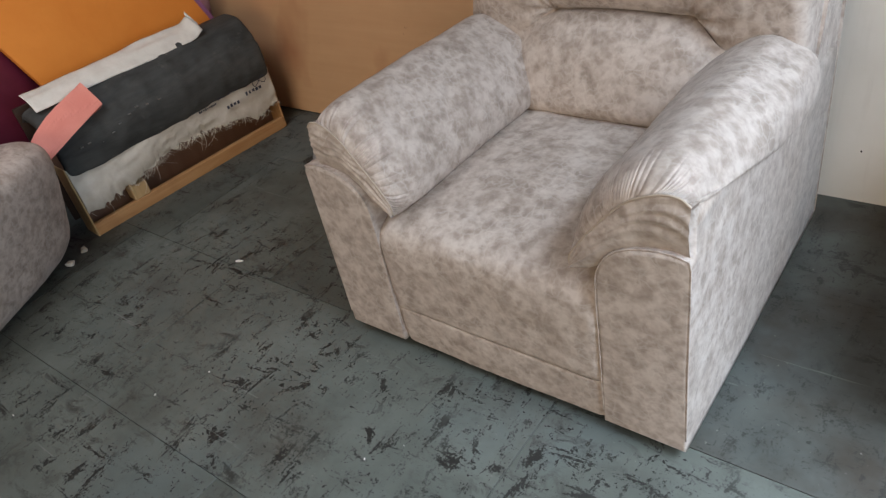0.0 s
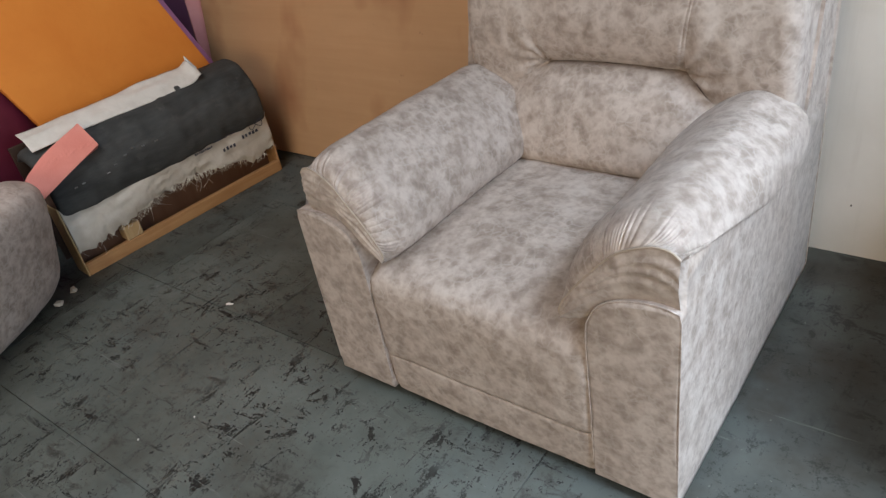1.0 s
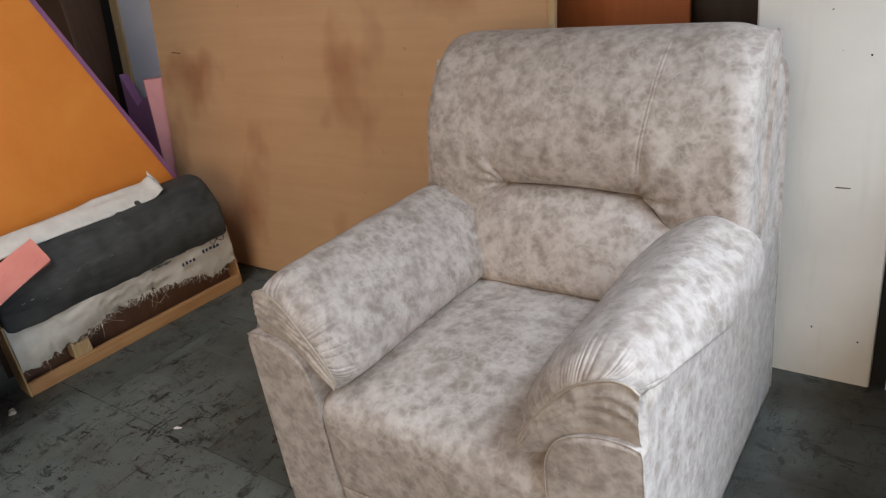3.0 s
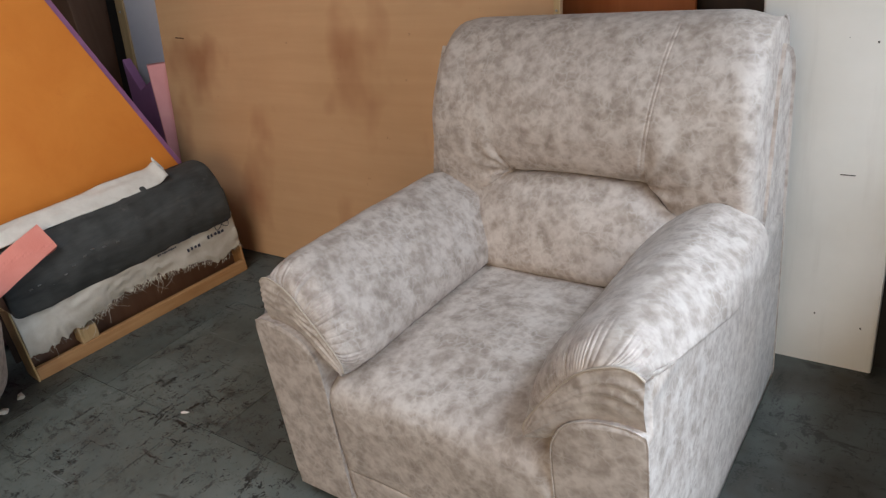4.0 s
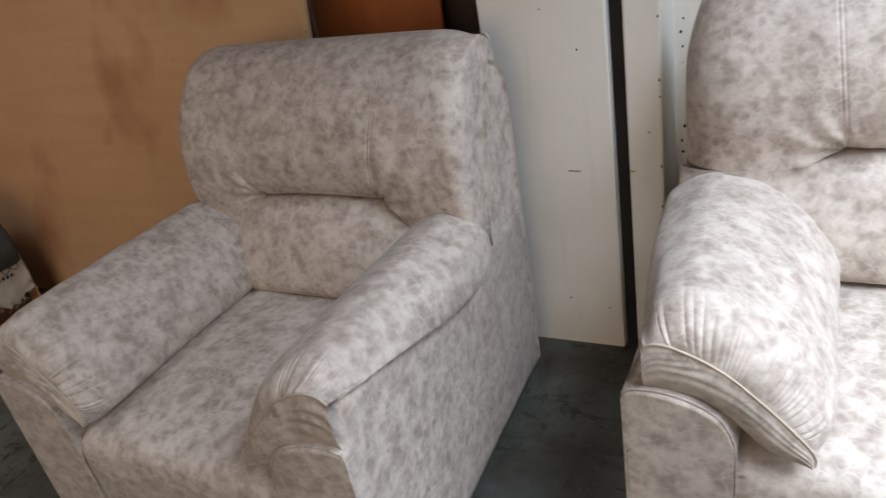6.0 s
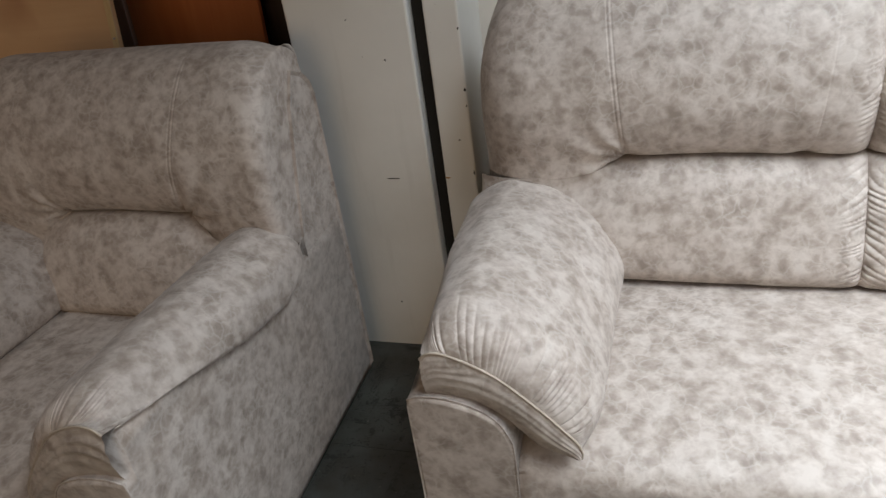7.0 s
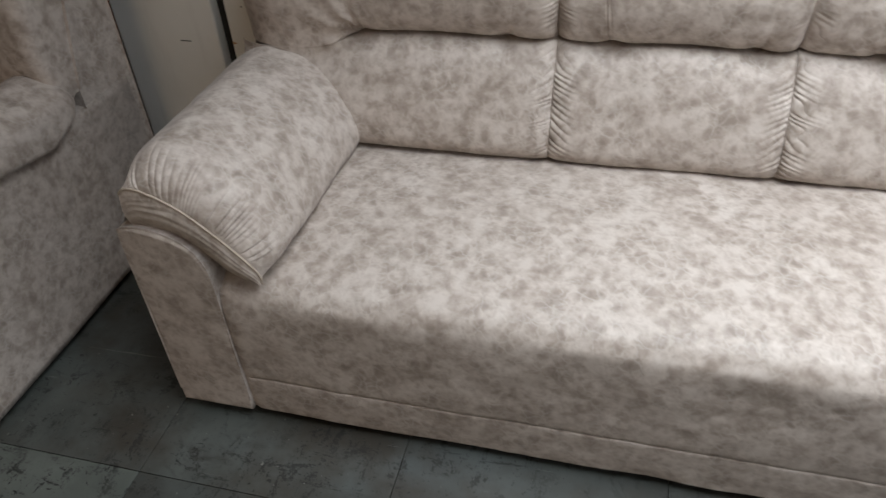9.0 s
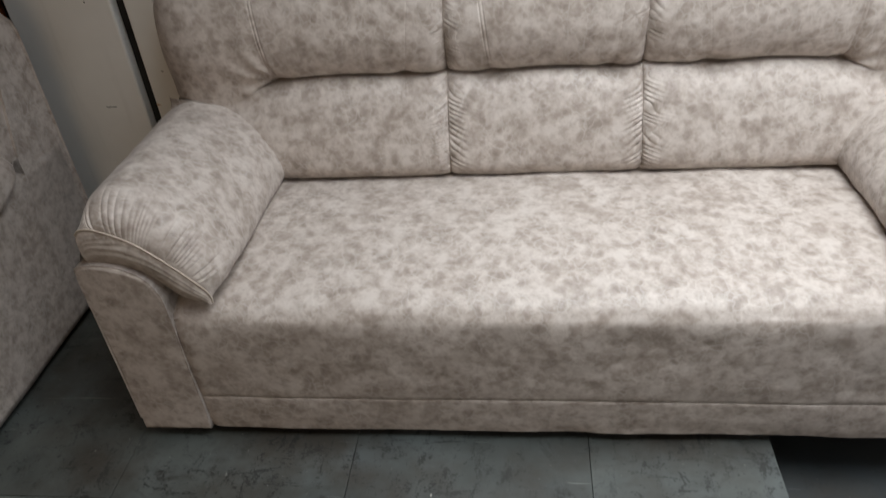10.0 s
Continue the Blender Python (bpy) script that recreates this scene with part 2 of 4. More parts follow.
def smooth_line(points, n):
    """n points on a Catmull-Rom line through the given ones, at even steps of length."""
    p = np.array(points, float)
    q = np.vstack([2 * p[0] - p[1], p, 2 * p[-1] - p[-2]])
    out = []
    for i in range(1, len(q) - 2):
        for t in np.linspace(0, 1, 24, endpoint=False):
            a, b, c, d = q[i - 1], q[i], q[i + 1], q[i + 2]
            out.append(0.5 * (2 * b + (c - a) * t + (2 * a - 5 * b + 4 * c - d) * t**2 + (3 * b - a - 3 * c + d) * t**3))
    out = np.array(out + [p[-1]])
    s = np.r_[0, np.cumsum(np.linalg.norm(np.diff(out, axis=0), axis=1))]
    at = np.linspace(0, s[-1], n)
    return np.stack([np.interp(at, s, out[:, k]) for k in range(out.shape[1])], 1)


def tube(points, r, k=8):
    p = np.array(points, float)
    d = np.gradient(p, axis=0)
    d /= np.linalg.norm(d, axis=1)[:, None] + 1e-9
    verts = []
    for a, t in zip(p, d):
        side = np.cross(t, (0.31, 0.17, 0.93))
        side /= np.linalg.norm(side) + 1e-9
        up = np.cross(side, t)
        verts += [a + r * (np.cos(w) * side + np.sin(w) * up) for w in np.linspace(0, 2 * np.pi, k, endpoint=False)]
    faces = grid_faces(len(p), k, True)
    faces += [tuple(range(k))[::-1], tuple((len(p) - 1) * k + i for i in range(k))]
    return verts, faces


LATTICE = np.random.RandomState(7).rand(256, 256)


def soft(x, y):
    """Smooth value noise in -1..1."""
    x, y = np.broadcast_arrays(np.asarray(x, float), np.asarray(y, float))
    i, j = np.floor(x).astype(int), np.floor(y).astype(int)
    u, v = x - i, y - j
    u, v = u * u * (3 - 2 * u), v * v * (3 - 2 * v)
    g = lambda a, b: LATTICE[a % 256, b % 256]  # noqa: E731
    return 2 * ((g(i, j) * (1 - u) + g(i + 1, j) * u) * (1 - v) + (g(i, j + 1) * (1 - u) + g(i + 1, j + 1) * u) * v) - 1


def bell(d, w):
    return np.exp(-(d / w) ** 2)


# ---- upholstered seats ----
# Local frame: x across from one outer side (0) to the other (W), y from the front (0) to the rear, z up.
ARM = 0.19


def arm_panel_outline(top):
    """The front post's outline across x and z: upright outside, arched down to the seat on the inner side."""
    return smooth_line([(0.0, 0.035), (0.0, 0.2), (0.0, top - 0.06), (0.0, top - 0.018), (0.004, top - 0.003), (0.02, top + 0.002), (0.06, top + 0.004), (0.110, top - 0.006),
                        (0.155, top - 0.030), (0.180, top - 0.068), (ARM, top - 0.120), (ARM, 0.25), (ARM, 0.035)], 60)


def arm_panel(parent, top, depth, flip, shy):
    line = arm_panel_outline(top)
    mid = np.array([ARM / 2, 0.28])
    rows = []
    core = line.copy()
    core[:, 1] += 0.085 * np.clip((line[:, 1] - 0.36) / 0.1, 0, 1)
    core[:, 0] += shy * 1.1 * np.clip((line[:, 1] - top + 0.10) / 0.08, 0, 1) * np.clip(1 - line[:, 0] / 0.12, 0, 1)
    for y, inset, q0 in ((0.0, 0.012, line), (0.0, 0.006, line), (0.002, 0.002, line), (0.007, 0.0, line), (0.030, 0.0, line), (0.034, 0.0, core), (depth * 0.4, -0.003, core), (depth * 0.64, 0.0, core), (depth * 0.70, 0.0, line), (depth, 0.0, line)):
        off = q0 - mid
        q = mid + off * (1 - inset / np.maximum(np.linalg.norm(off, axis=1), 0.05))[:, None]
        x = q[:, 0]
        puff = -0.006 * np.sin(np.pi * np.clip(x / ARM, 0, 1)) if y < 0.003 and inset > 0.004 else 0.0
        rows.append(np.stack([flip(x), np.full(len(x), y) + puff, q[:, 1]], 1))
    k = len(line)
    verts = np.vstack(rows)
    faces = grid_faces(len(rows), k, True) + [tuple(range(k)), tuple((len(rows) - 1) * k + i for i in range(k))]
    panel = put("arm_panel", as_mesh("arm_panel", verts, faces, UPH), parent)
    edge = line[2:-2]
    pts = np.stack([flip(edge[:, 0]), np.full(len(edge), 0.001), edge[:, 1]], 1)
    v, f = tube(pts, 0.0019, 6)
    put("piping", as_mesh("piping", v, f, UPH), panel, "thin stitched edge seam")
    return panel


def armrest(parent, length, lift, flip, seed, wide, shy):
    """A long pillow that drapes over the arm panel, gathered in pleats at its front seam."""
    nu, front = 270, 0.012
    sink = 0.026 * min(1.0, (wide - 1) / 0.26)
    ys = np.r_[front + 0.14 * np.linspace(0, 1, 46) ** 1.3, np.linspace(front + 0.15, length - 0.10, 40), length - 0.09 + 0.10 * np.sin(np.linspace(0, 1, 16) * np.pi / 2)]
    seam = smooth_line([(0.001, 0.670), (0.022, 0.684), (0.062, 0.682), (0.125, 0.650), (0.185, 0.585), (0.234, 0.518), (0.246, 0.492), (0.246, 0.474)], nu)
    seam[:, 0] *= 1 + (wide - 1) * np.clip((seam[:, 0] - 0.03) / 0.1, 0, 1)
    seam[:, 0] += shy * np.clip(1 - seam[:, 0] / 0.16, 0, 1)
    seam[:, 1] -= sink
    rows = []
    for y in ys:
        s = (y - front) / (length - front)
        zo = np.interp(s, [0, 0.25, 0.55, 0.78, 0.92, 1.0], [0.667, 0.615, 0.558, 0.532, 0.570, 0.625]) - sink * max(0.0, 1 - 4 * s)
        dip = 0.030 * s
        lip = np.clip((s - 0.12) / 0.4, 0, 1)
        full = smooth_line([(0.003, zo - 0.004), (-0.006 - 0.020 * lip, zo + 0.008), (-0.009 - 0.022 * lip, zo * 0.5 + 0.325 - dip / 2), (0.0 - 0.020 * lip, 0.655 - dip / 2), (0.020, 0.698 - dip), (0.08, 0.720 - dip), (0.15, 0.692 - dip),
                            (0.215, 0.625 - dip / 2), (0.258, 0.540), (0.262, 0.478), (0.225, 0.440)], nu)
        full[:, 0] *= 1 + (wide * (1 + 0.06 * s) - 1) * np.clip((full[:, 0] - 0.03) / 0.1, 0, 1)
        full[:, 0] += shy * (1 - s) * np.clip(1 - full[:, 0] / 0.16, 0, 1)
        f = np.sqrt(1 - (1 - min((y - front) / 0.10, 1.0)) ** 2)
        c = seam * (1 - f) + full * f
        tail = max(0.0, (y - (length - 0.09)) / 0.10)
        if tail > 0:
            c = c + (np.array([0.075, 0.575]) - c) * (1 - math.sqrt(max(0.0, 1 - min(tail * 0.985, 1.0) ** 2)))
        u = np.linspace(0, 1, nu)
        mid = np.array([0.11, 0.55])
        out = c - mid
        out /= np.linalg.norm(out, axis=1)[:, None]
        w = u * 38 + 3.2 * soft(u * 9 + seed, seed * 3.1)
        fold = np.abs(np.sin(np.pi * w)) ** 0.42
        long = 0.040 + 0.026 * soft(np.floor(w) * 1.7 + seed, 2.5)
        pleat = -0.0165 * (1 - fold) * (0.55 + 0.45 * soft(np.floor(w) * 2.3, seed)) * np.exp(-((y - front) / long) ** 1.4) * np.clip((u - 0.03) * 14, 0, 1)
        crease = 0.0022 * soft(u * 14 + y * 6 + seed, y * 16) + 0.003 * soft(u * 5 + seed, y * 5)
        crease = crease * np.clip((u - 0.1) * 8, 0, 1) * min(1, (y - front) / 0.05)
        c = c + out * (pleat + crease)[:, None]
        rows.append(np.stack([flip(c[:, 0]), np.full(nu, y) - 0.004 * (1 - f), c[:, 1] + lift], 1))
    pillow = put("armrest", as_mesh("armrest", np.vstack(rows), grid_faces(len(rows), nu), UPH), parent, "padded armrest with gathered pleats at its front seam")
    hem = []
    for y in np.linspace(front + 0.02, length - 0.01, 60):
        s = (y - front) / (length - front)
        zo = np.interp(s, [0, 0.25, 0.55, 0.78, 0.92, 1.0], [0.667, 0.615, 0.558, 0.532, 0.570, 0.625]) - sink * max(0.0, 1 - 4 * s)
        hem.append((float(flip(0.9 * shy * (1 - s))) + (-0.0012 if flip(0.0) < 0.1 else 0.0012), y, zo + lift))
    v, f = tube(smooth_line(hem, 70), 0.0014, 6)
    put("side_seam", as_mesh("side_seam", v, f, UPH), pillow, "curved stitched seam along the outer side")
    # front band under the seam
    low = smooth_line([(0.002, 0.560), (0.03, 0.564), (0.085, 0.557), (0.135, 0.536), (0.165, 0.512), (0.192, 0.482), (0.215, 0.470), (0.235, 0.466), (0.246, 0.466)], nu)
    low[:, 0] += shy * np.clip(1 - low[:, 0] / 0.16, 0, 1)
    low[:, 0] *= 1 + 0.9 * (wide - 1) * np.clip((low[:, 0] - 0.03) / 0.1, 0, 1)
    low[:, 1] -= 0.022 * np.clip((wide - 1) / 0.26, 0, 1) * np.clip((low[:, 0] - 0.12) / 0.1, 0, 1)
    band = []
    for t in np.linspace(0, 1, 26):
        c = seam * (1 - t) + low * t
        u = np.linspace(0, 1, nu)
        w = t * 4.6 + u * 2.2 + 1.5 * soft(u * 4 + seed, t * 2.0)
        fold = (0.0034 if wide < 1.1 else 0.0012) * np.sin(w * 2 * np.pi) * np.sin(np.pi * min(1, t + 0.15)) * (0.4 + 0.6 * np.abs(soft(u * 6, seed + 0.5)))
        y = front - 0.005 - 0.008 * np.sin(np.pi * t) ** 0.8 + fold + 0.006 * t**3
        band.append(np.stack([flip(c[:, 0]), y, c[:, 1] + lift], 1))
    put("front_band", as_mesh("front_band", np.vstack(band), grid_faces(26, nu), UPH), pillow, "gathered band below the armrest seam")
    pts = np.stack([flip(seam[:, 0]), np.full(nu, front - 0.006), seam[:, 1] + lift], 1)
    v, f = tube(pts, 0.0026, 8)
    put("piping", as_mesh("piping", v, f, PIPE), pillow, "pale welted piping")
    return pillow


def seat_block(parent, w, top, back, lip):
    nx = max(90, int((w - 2 * ARM) / 0.011))
    x = np.linspace(ARM - 0.006, w - ARM + 0.006, nx)
    # y, z: up the front, over the lip, back under the cushions
    prof = smooth_line([(0.010, 0.035), (0.004, 0.09), (0.003, 0.153), (0.011, 0.158), (0.002, 0.163), (0.000, 0.25), (0.000, lip - 0.07), (0.012, lip - 0.025),
                        (0.045, lip), (0.12, lip + 0.016), (0.35, top), (back, top - 0.012), (back + 0.12, top - 0.03)], 150)
    rows = []
    for i, (y, z) in enumerate(prof):
        e = np.minimum(x - x[0], x[-1] - x)
        tuck = bell(e, 0.014)
        yy = np.full(nx, y)
        zz = np.full(nx, z)
        if z < lip - 0.03 and y < 0.05:
            yy += 0.010 * tuck + 0.0035 * soft(x * 7, z * 9) + 0.0012 * soft(x * 30, z * 34)
        else:
            zz -= 0.010 * tuck
            zz += 0.005 * soft(x * 4.3 + 2, y * 5) + 0.0018 * soft(x * 21, y * 17)
            zz += 0.010 * np.sin(np.pi * (x - x[0]) / (x[-1] - x[0])) * np.clip(y / 0.25, 0, 1)
        rows.append(np.stack([x, yy, zz], 1))
    return put("seat", as_mesh("seat", np.vstack(rows), grid_faces(len(rows), nx), UPH), parent, "broad seat with fabric drawn down over the front")


def columns(lines, x0, x1):
    """Column places: even, with more of them close to each seam line."""
    base = list(np.arange(x0, x1, 0.008)) + [x1]
    for a in lines:
        base += [a + d for d in (-0.013, -0.010, -0.008, -0.0065, -0.005, -0.0035, -0.002, 0.0, 0.002, 0.0035, 0.005, 0.0065, 0.008, 0.010, 0.013)]
    base = sorted(b for b in base if x0 <= b <= x1)
    out = [base[0]]
    for b in base[1:]:
        if b - out[-1] > 0.0011:
            out.append(b)
    return np.array(out)


def gathers(e, z, k):
    """Short slanting creases that run into a vertical seam, e metres away from it."""
    w = (z + 0.5 * e) * 62 + 1.4 * soft(z * 38 + k, 1.3)
    fold = (1 - np.abs(np.sin(np.pi * w)) ** 0.55) * (0.25 + 0.75 * np.abs(soft(np.floor(w) * 1.7, k + 0.4)))
    return fold * np.exp(-(e / 0.034) ** 1.3) * np.clip(e / 0.004, 0, 1)


def backrest(parent, w, units, tufts, yb, zs, crease, top, rear, seam_of):
    """units: (x0, x1) of every back cushion; tufts: its two tuft places in x. One upper and one lower cushion to a unit."""
    n = len(units)
    for k, ((x0, x1), (ta, tb)) in enumerate(zip(units, tufts)):
        first, last = k == 0, k == n - 1
        lines = [a for a, strong in seam_of(k)]
        x = columns(lines + [x0 + 0.013, x1 - 0.013, x0 + 0.036, x1 - 0.036], x0, x1)
        # the line of the deep crease between upper and lower cushion
        c = np.full(len(x), crease) + 0.010 * np.clip(1 - ((x - (ta + tb) / 2) / ((tb - ta) / 2)) ** 2, 0, 1)
        c -= (np.clip(ta - x, 0, 0.13) * (0.70 if n == 1 else 0.30) if first else np.clip(ta - x, 0, 0.12) * -0.08)
        c -= (np.clip(x - tb, 0, 0.13) * (0.70 if n == 1 else 0.30) if last else np.clip(x - tb, 0, 0.12) * -0.08)
        even = np.linspace(x0, x1, 400)
        ker = np.hanning(85) / np.hanning(85).sum()
        c = np.interp(x, even, np.convolve(np.pad(np.interp(even, x, c), 42, "edge"), ker, "valid"))
        # the crease is deep between the tufts and shallow beyond them
        deep = np.ones(len(x))
        deep -= (0.93 if first else 0.25) * np.clip((ta - x) / 0.07, 0, 1)
        deep -= (0.93 if last else 0.25) * np.clip((x - tb) / 0.07, 0, 1)
        ea = np.maximum(x - x0, 0)
        eb = np.maximum(x1 - x, 0)
        round_x, round_y = (0.05, 0.036) if n == 1 else (0.15, 0.095)
        ra, rb = (round_x if first else 0.045), (round_x if last else 0.045)
        da, db = (round_y if first else 0.034), (round_y if last else 0.034)
        edge = da * (1 - np.sqrt(np.clip(1 - (1 - np.clip(ea / ra, 0, 1)) ** 2, 0, 1))) + db * (1 - np.sqrt(np.clip(1 - (1 - np.clip(eb / rb, 0, 1)) ** 2, 0, 1)))
        # upper cushion: from the crease up, over the top and down the rear
        path = smooth_line([(0.026, 0.0), (0.002, 0.007), (-0.016, 0.026), (-0.030, 0.07), (-0.032, 0.13), (-0.012, 0.21), (0.030, 0.29), (0.085, 0.352), (0.140, 0.378), (0.200, 0.378), (0.240, 0.350), (0.255, 0.28)], 230)
        grow = (top - crease) / 0.383
        rows = []
        for i, (dy, dz) in enumerate(path):
            v = i / (len(path) - 1)
            z = c + dz * grow + (crease - c) * np.clip(dz / 0.16, 0, 1)
            near = np.clip(1 - dz / 0.07, 0, 1)
            y = yb + dy + (deep - 1) * near * (dy + 0.020)
            y += edge * (1 - 0.8 * np.clip((v - 0.75) * 5, 0, 1))
            shape = np.clip((dz - 0.16) / 0.22, 0, 1)
            xx = x.copy()
            taper = 0.030 * np.clip(dz / 0.36, 0, 1) if n == 1 else 0.050 * shape**2.0
            if first:
                xx = xx + taper * np.clip(1 - ea / 0.22, 0, 1)
                z = z - 0.014 * shape * bell(ea, 0.06)
            if last:
                xx = xx - (0.3 if n == 1 else 1.0) * taper * np.clip(1 - eb / 0.22, 0, 1)
                z = z - 0.022 * shape * bell(eb, 0.06)
            rise = np.clip(dz / 0.30, 0, 1) * np.clip((1.0 - v) * 4, 0, 1)
            for a, strong in seam_of(k):
                lean = (0.055 if a > (x0 + x1) / 2 else -0.055) * (1.0 if n == 1 else 0.75)
                xx = xx + lean * np.clip(dz / 0.36, 0, 1) * bell(x - a, 0.10)
                y += (0.0013 if strong else 0.0006) * (bell(x - a - 0.0045, 0.0020) + (bell(x - a + 0.0045, 0.0020) if strong else 0))
            # gathers that fan out from the tufts
            for tx, sign, outer in ((ta, -1, first), (tb, 1, last)):
                dx, dzz = (x - tx) * sign, z - crease
                r = np.hypot(dx, dzz)
                ang = np.arctan2(dzz, dx)
                amp = (0.0085 if outer else 0.0035) * np.exp(-(r / 0.095) ** 1.5) * np.clip(r / 0.015, 0, 1) * np.clip((dx + 0.035) / 0.05, 0, 1)
                y += amp * np.sin(ang * 9 + 1.5 * soft(r * 30 + k, sign * 2.0))
                y += 0.022 * bell(r, 0.030)
            for e, end in ((ea, first), (eb, last)):
                if not end:
                    y += 0.012 * gathers(e, z, k * 7 + 1) * np.clip((0.30 - dz) * 10, 0.15, 1)
            y += 0.004 * soft(x * 6 + k, z * 7) + 0.0013 * soft(x * 26, z * 26)
            inset = 0.010
            if n == 1:
                xx = xx + 0.048 * np.clip(1 - ea / 0.5, 0, 1)
            if first:
                xx = xx + inset * bell(ea, 0.05)
            if last:
                xx = xx - (0.8 if n == 1 else 1.0) * inset * bell(eb, 0.05)
            back = np.maximum(y, yb + np.interp(dz, [0.0, 0.28, 0.345, 0.368, 0.378], [0.258, 0.264, 0.254, 0.228, 0.205]))
            if first:
                xx, y, z = np.r_[xx[0] + 0.002, xx], np.r_[back[0], y], np.r_[z[0], z]
            if last:
                xx, y, z = np.r_[xx, xx[-1] - 0.002], np.r_[y, back[-1]], np.r_[z, z[-1]]
            rows.append(np.stack([xx, y, z], 1))
        name = "upper_back_cushion"
        put(name, as_mesh(name, np.vstack(rows), grid_faces(len(rows), len(rows[0])), UPH), parent, "plump head cushion rolled over the top with stitched seams")
        # lower cushion
        path = smooth_line([(0.026, 1.0), (-0.002, 0.985), (-0.022, 0.93), (-0.050, 0.80), (-0.080, 0.58), (-0.103, 0.35), (-0.113, 0.18), (-0.104, 0.08), (-0.080, 0.02), (-0.035, -0.008), (0.03, -0.015)], 140)
        rows = []
        for dy, t in path:
            z = zs + (c - zs) * t
            y = yb + dy + (deep - 1) * np.clip((t - 0.72) / 0.28, 0, 1) * (dy + 0.02) + edge * 0.5 + (0.004 * soft(x * 6 + 3, z * 8 + k) + 0.0014 * soft(x * 24, z * 24))
            for e, end in ((ea, first), (eb, last)):
                if not end:
                    y += 0.014 * gathers(e, z, k * 5 + 3)
            for tx, sign, outer in ((ta, -1, first), (tb, 1, last)):
                r = np.hypot((x - tx), z - crease)
                y += 0.020 * bell(r, 0.028) + 0.0010 * np.exp(-r / 0.05) * np.sin(np.arctan2(z - crease, (x - tx) * sign) * 15)
            rows.append(np.stack([x, y, z], 1))
        name = "lower_back_cushion"
        put(name, as_mesh(name, np.vstack(rows), grid_faces(len(rows), len(x)), UPH), parent, "soft lumbar cushion below the crease")
    # the boxed rear frame that carries the cushions
    prof = [(yb + 0.06, 0.035), (rear, 0.035), (rear, top - 0.17), (rear - 0.010, top - 0.135), (rear - 0.035, top - 0.108), (yb + 0.20, top - 0.085), (yb + 0.155, top - 0.16), (yb + 0.10, crease + 0.05), (yb + 0.06, crease - 0.1)]
    slim = np.array([0, 0, 0.004, 0.010, 0.018, 0.035, 0.030, 0.014, 0.004])
    if n == 1:
        slim = np.array([0, 0, 0.0, 0.001, 0.003, 0.006, 0.004, 0.0, 0.0])
    prof = np.array(prof)
    rows = []
    for side, inset in ((0, 0.012), (0, 0.003), (0, 0.0), (1, 0.0), (1, 0.003), (1, 0.012)):
        q = prof + (prof.mean(0) - prof) * (inset / 0.4)
        xx = 0.002 + inset * 0.6 + slim
        rows.append(np.stack([w - xx if side else xx, q[:, 0], q[:, 1]], 1))
    k = len(prof)
    faces = grid_faces(6, k, True) + [tuple(range(k)), tuple(5 * k + i for i in range(k))]
    put("back_frame", as_mesh("back_frame", np.vstack(rows), faces, UPH, False), parent, "flat upholstered rear of the back")


def feet(parent, places):
    for x, y in places:
        bm = bmesh.new()
        bmesh.ops.create_cone(bm, cap_ends=True, segments=16, radius1=0.022, radius2=0.028, depth=0.05)
        bmesh.ops.translate(bm, vec=(x, y, 0.025), verts=bm.verts)
        part("foot", bm, FOOT, parent, "black plastic foot")


def upholstered_seat(name, at, turn, w, units, tufts, seat_top, lip, yb, zs, crease, top, rear, post, lift, wide, seams, far, label, category):
    root = thing(name, at, turn, label, category, "matching suite")
    seat_block(root, w, seat_top, yb - 0.03, lip)
    for side in (0, 1):
        flip = (lambda x: x) if side == 0 else (lambda x: w - x)
        arm_panel(root, post, rear - 0.03, flip, 0.032 if side == 0 else 0.004)
        over = (lambda x: x + far) if side == 0 else flip
        armrest(root, yb + 0.045, lift, over, 1.3 + 2.7 * side + w, wide, 0.036 if side == 0 else 0.004)
    backrest(root, w, units, tufts, yb, zs, crease, top, rear, seams)
    bm = box((0.02, 0.03, 0.04), (w - 0.02, rear - 0.02, 0.09), 0.004)
    part("base_board", bm, DARKWOOD, root, "dark underside board")
    feet(root, [(0.07, 0.06), (w - 0.07, 0.06), (0.07, rear - 0.07), (w - 0.07, rear - 0.07)])
    return root


upholstered_seat("armchair", (-1.147, 1.212, 0), 0.0, 0.977, [(0.017, 0.977)], [(0.302, 0.700)], 0.452, 0.425, 0.700, 0.438, 0.700, 1.085, 0.985, 0.562, 0.0, 1.0,
                 lambda k: [(0.700, True), (0.302, False)], 0.017,
                 "taupe mottled leatherette armchair with pleated rolled arms", "armchair")
upholstered_seat("three_seat_sofa", (0.265, 1.46, 0), 0.0, 2.225, [(0.0, 0.836), (0.836, 1.367), (1.367, 2.225)], [(0.345, 0.717), (0.960, 1.282), (1.535, 1.875)],
                 0.492, 0.450, 0.650, 0.484, 0.758, 1.145, 0.985, 0.590, 0.030, 1.26,
                 lambda k: [[(0.345, True), (0.717, False)], [(0.960, True), (1.282, False)], [(1.535, False), (1.875, True)]][k], 0.0,
                 "long taupe mottled leatherette sofa with three back cushions", "sofa")

# ---- structure ----
def structure(name, bm, material, label, smooth=False):
    return tagged(part(name, bm, material, None, "", smooth), label, kind="structure")


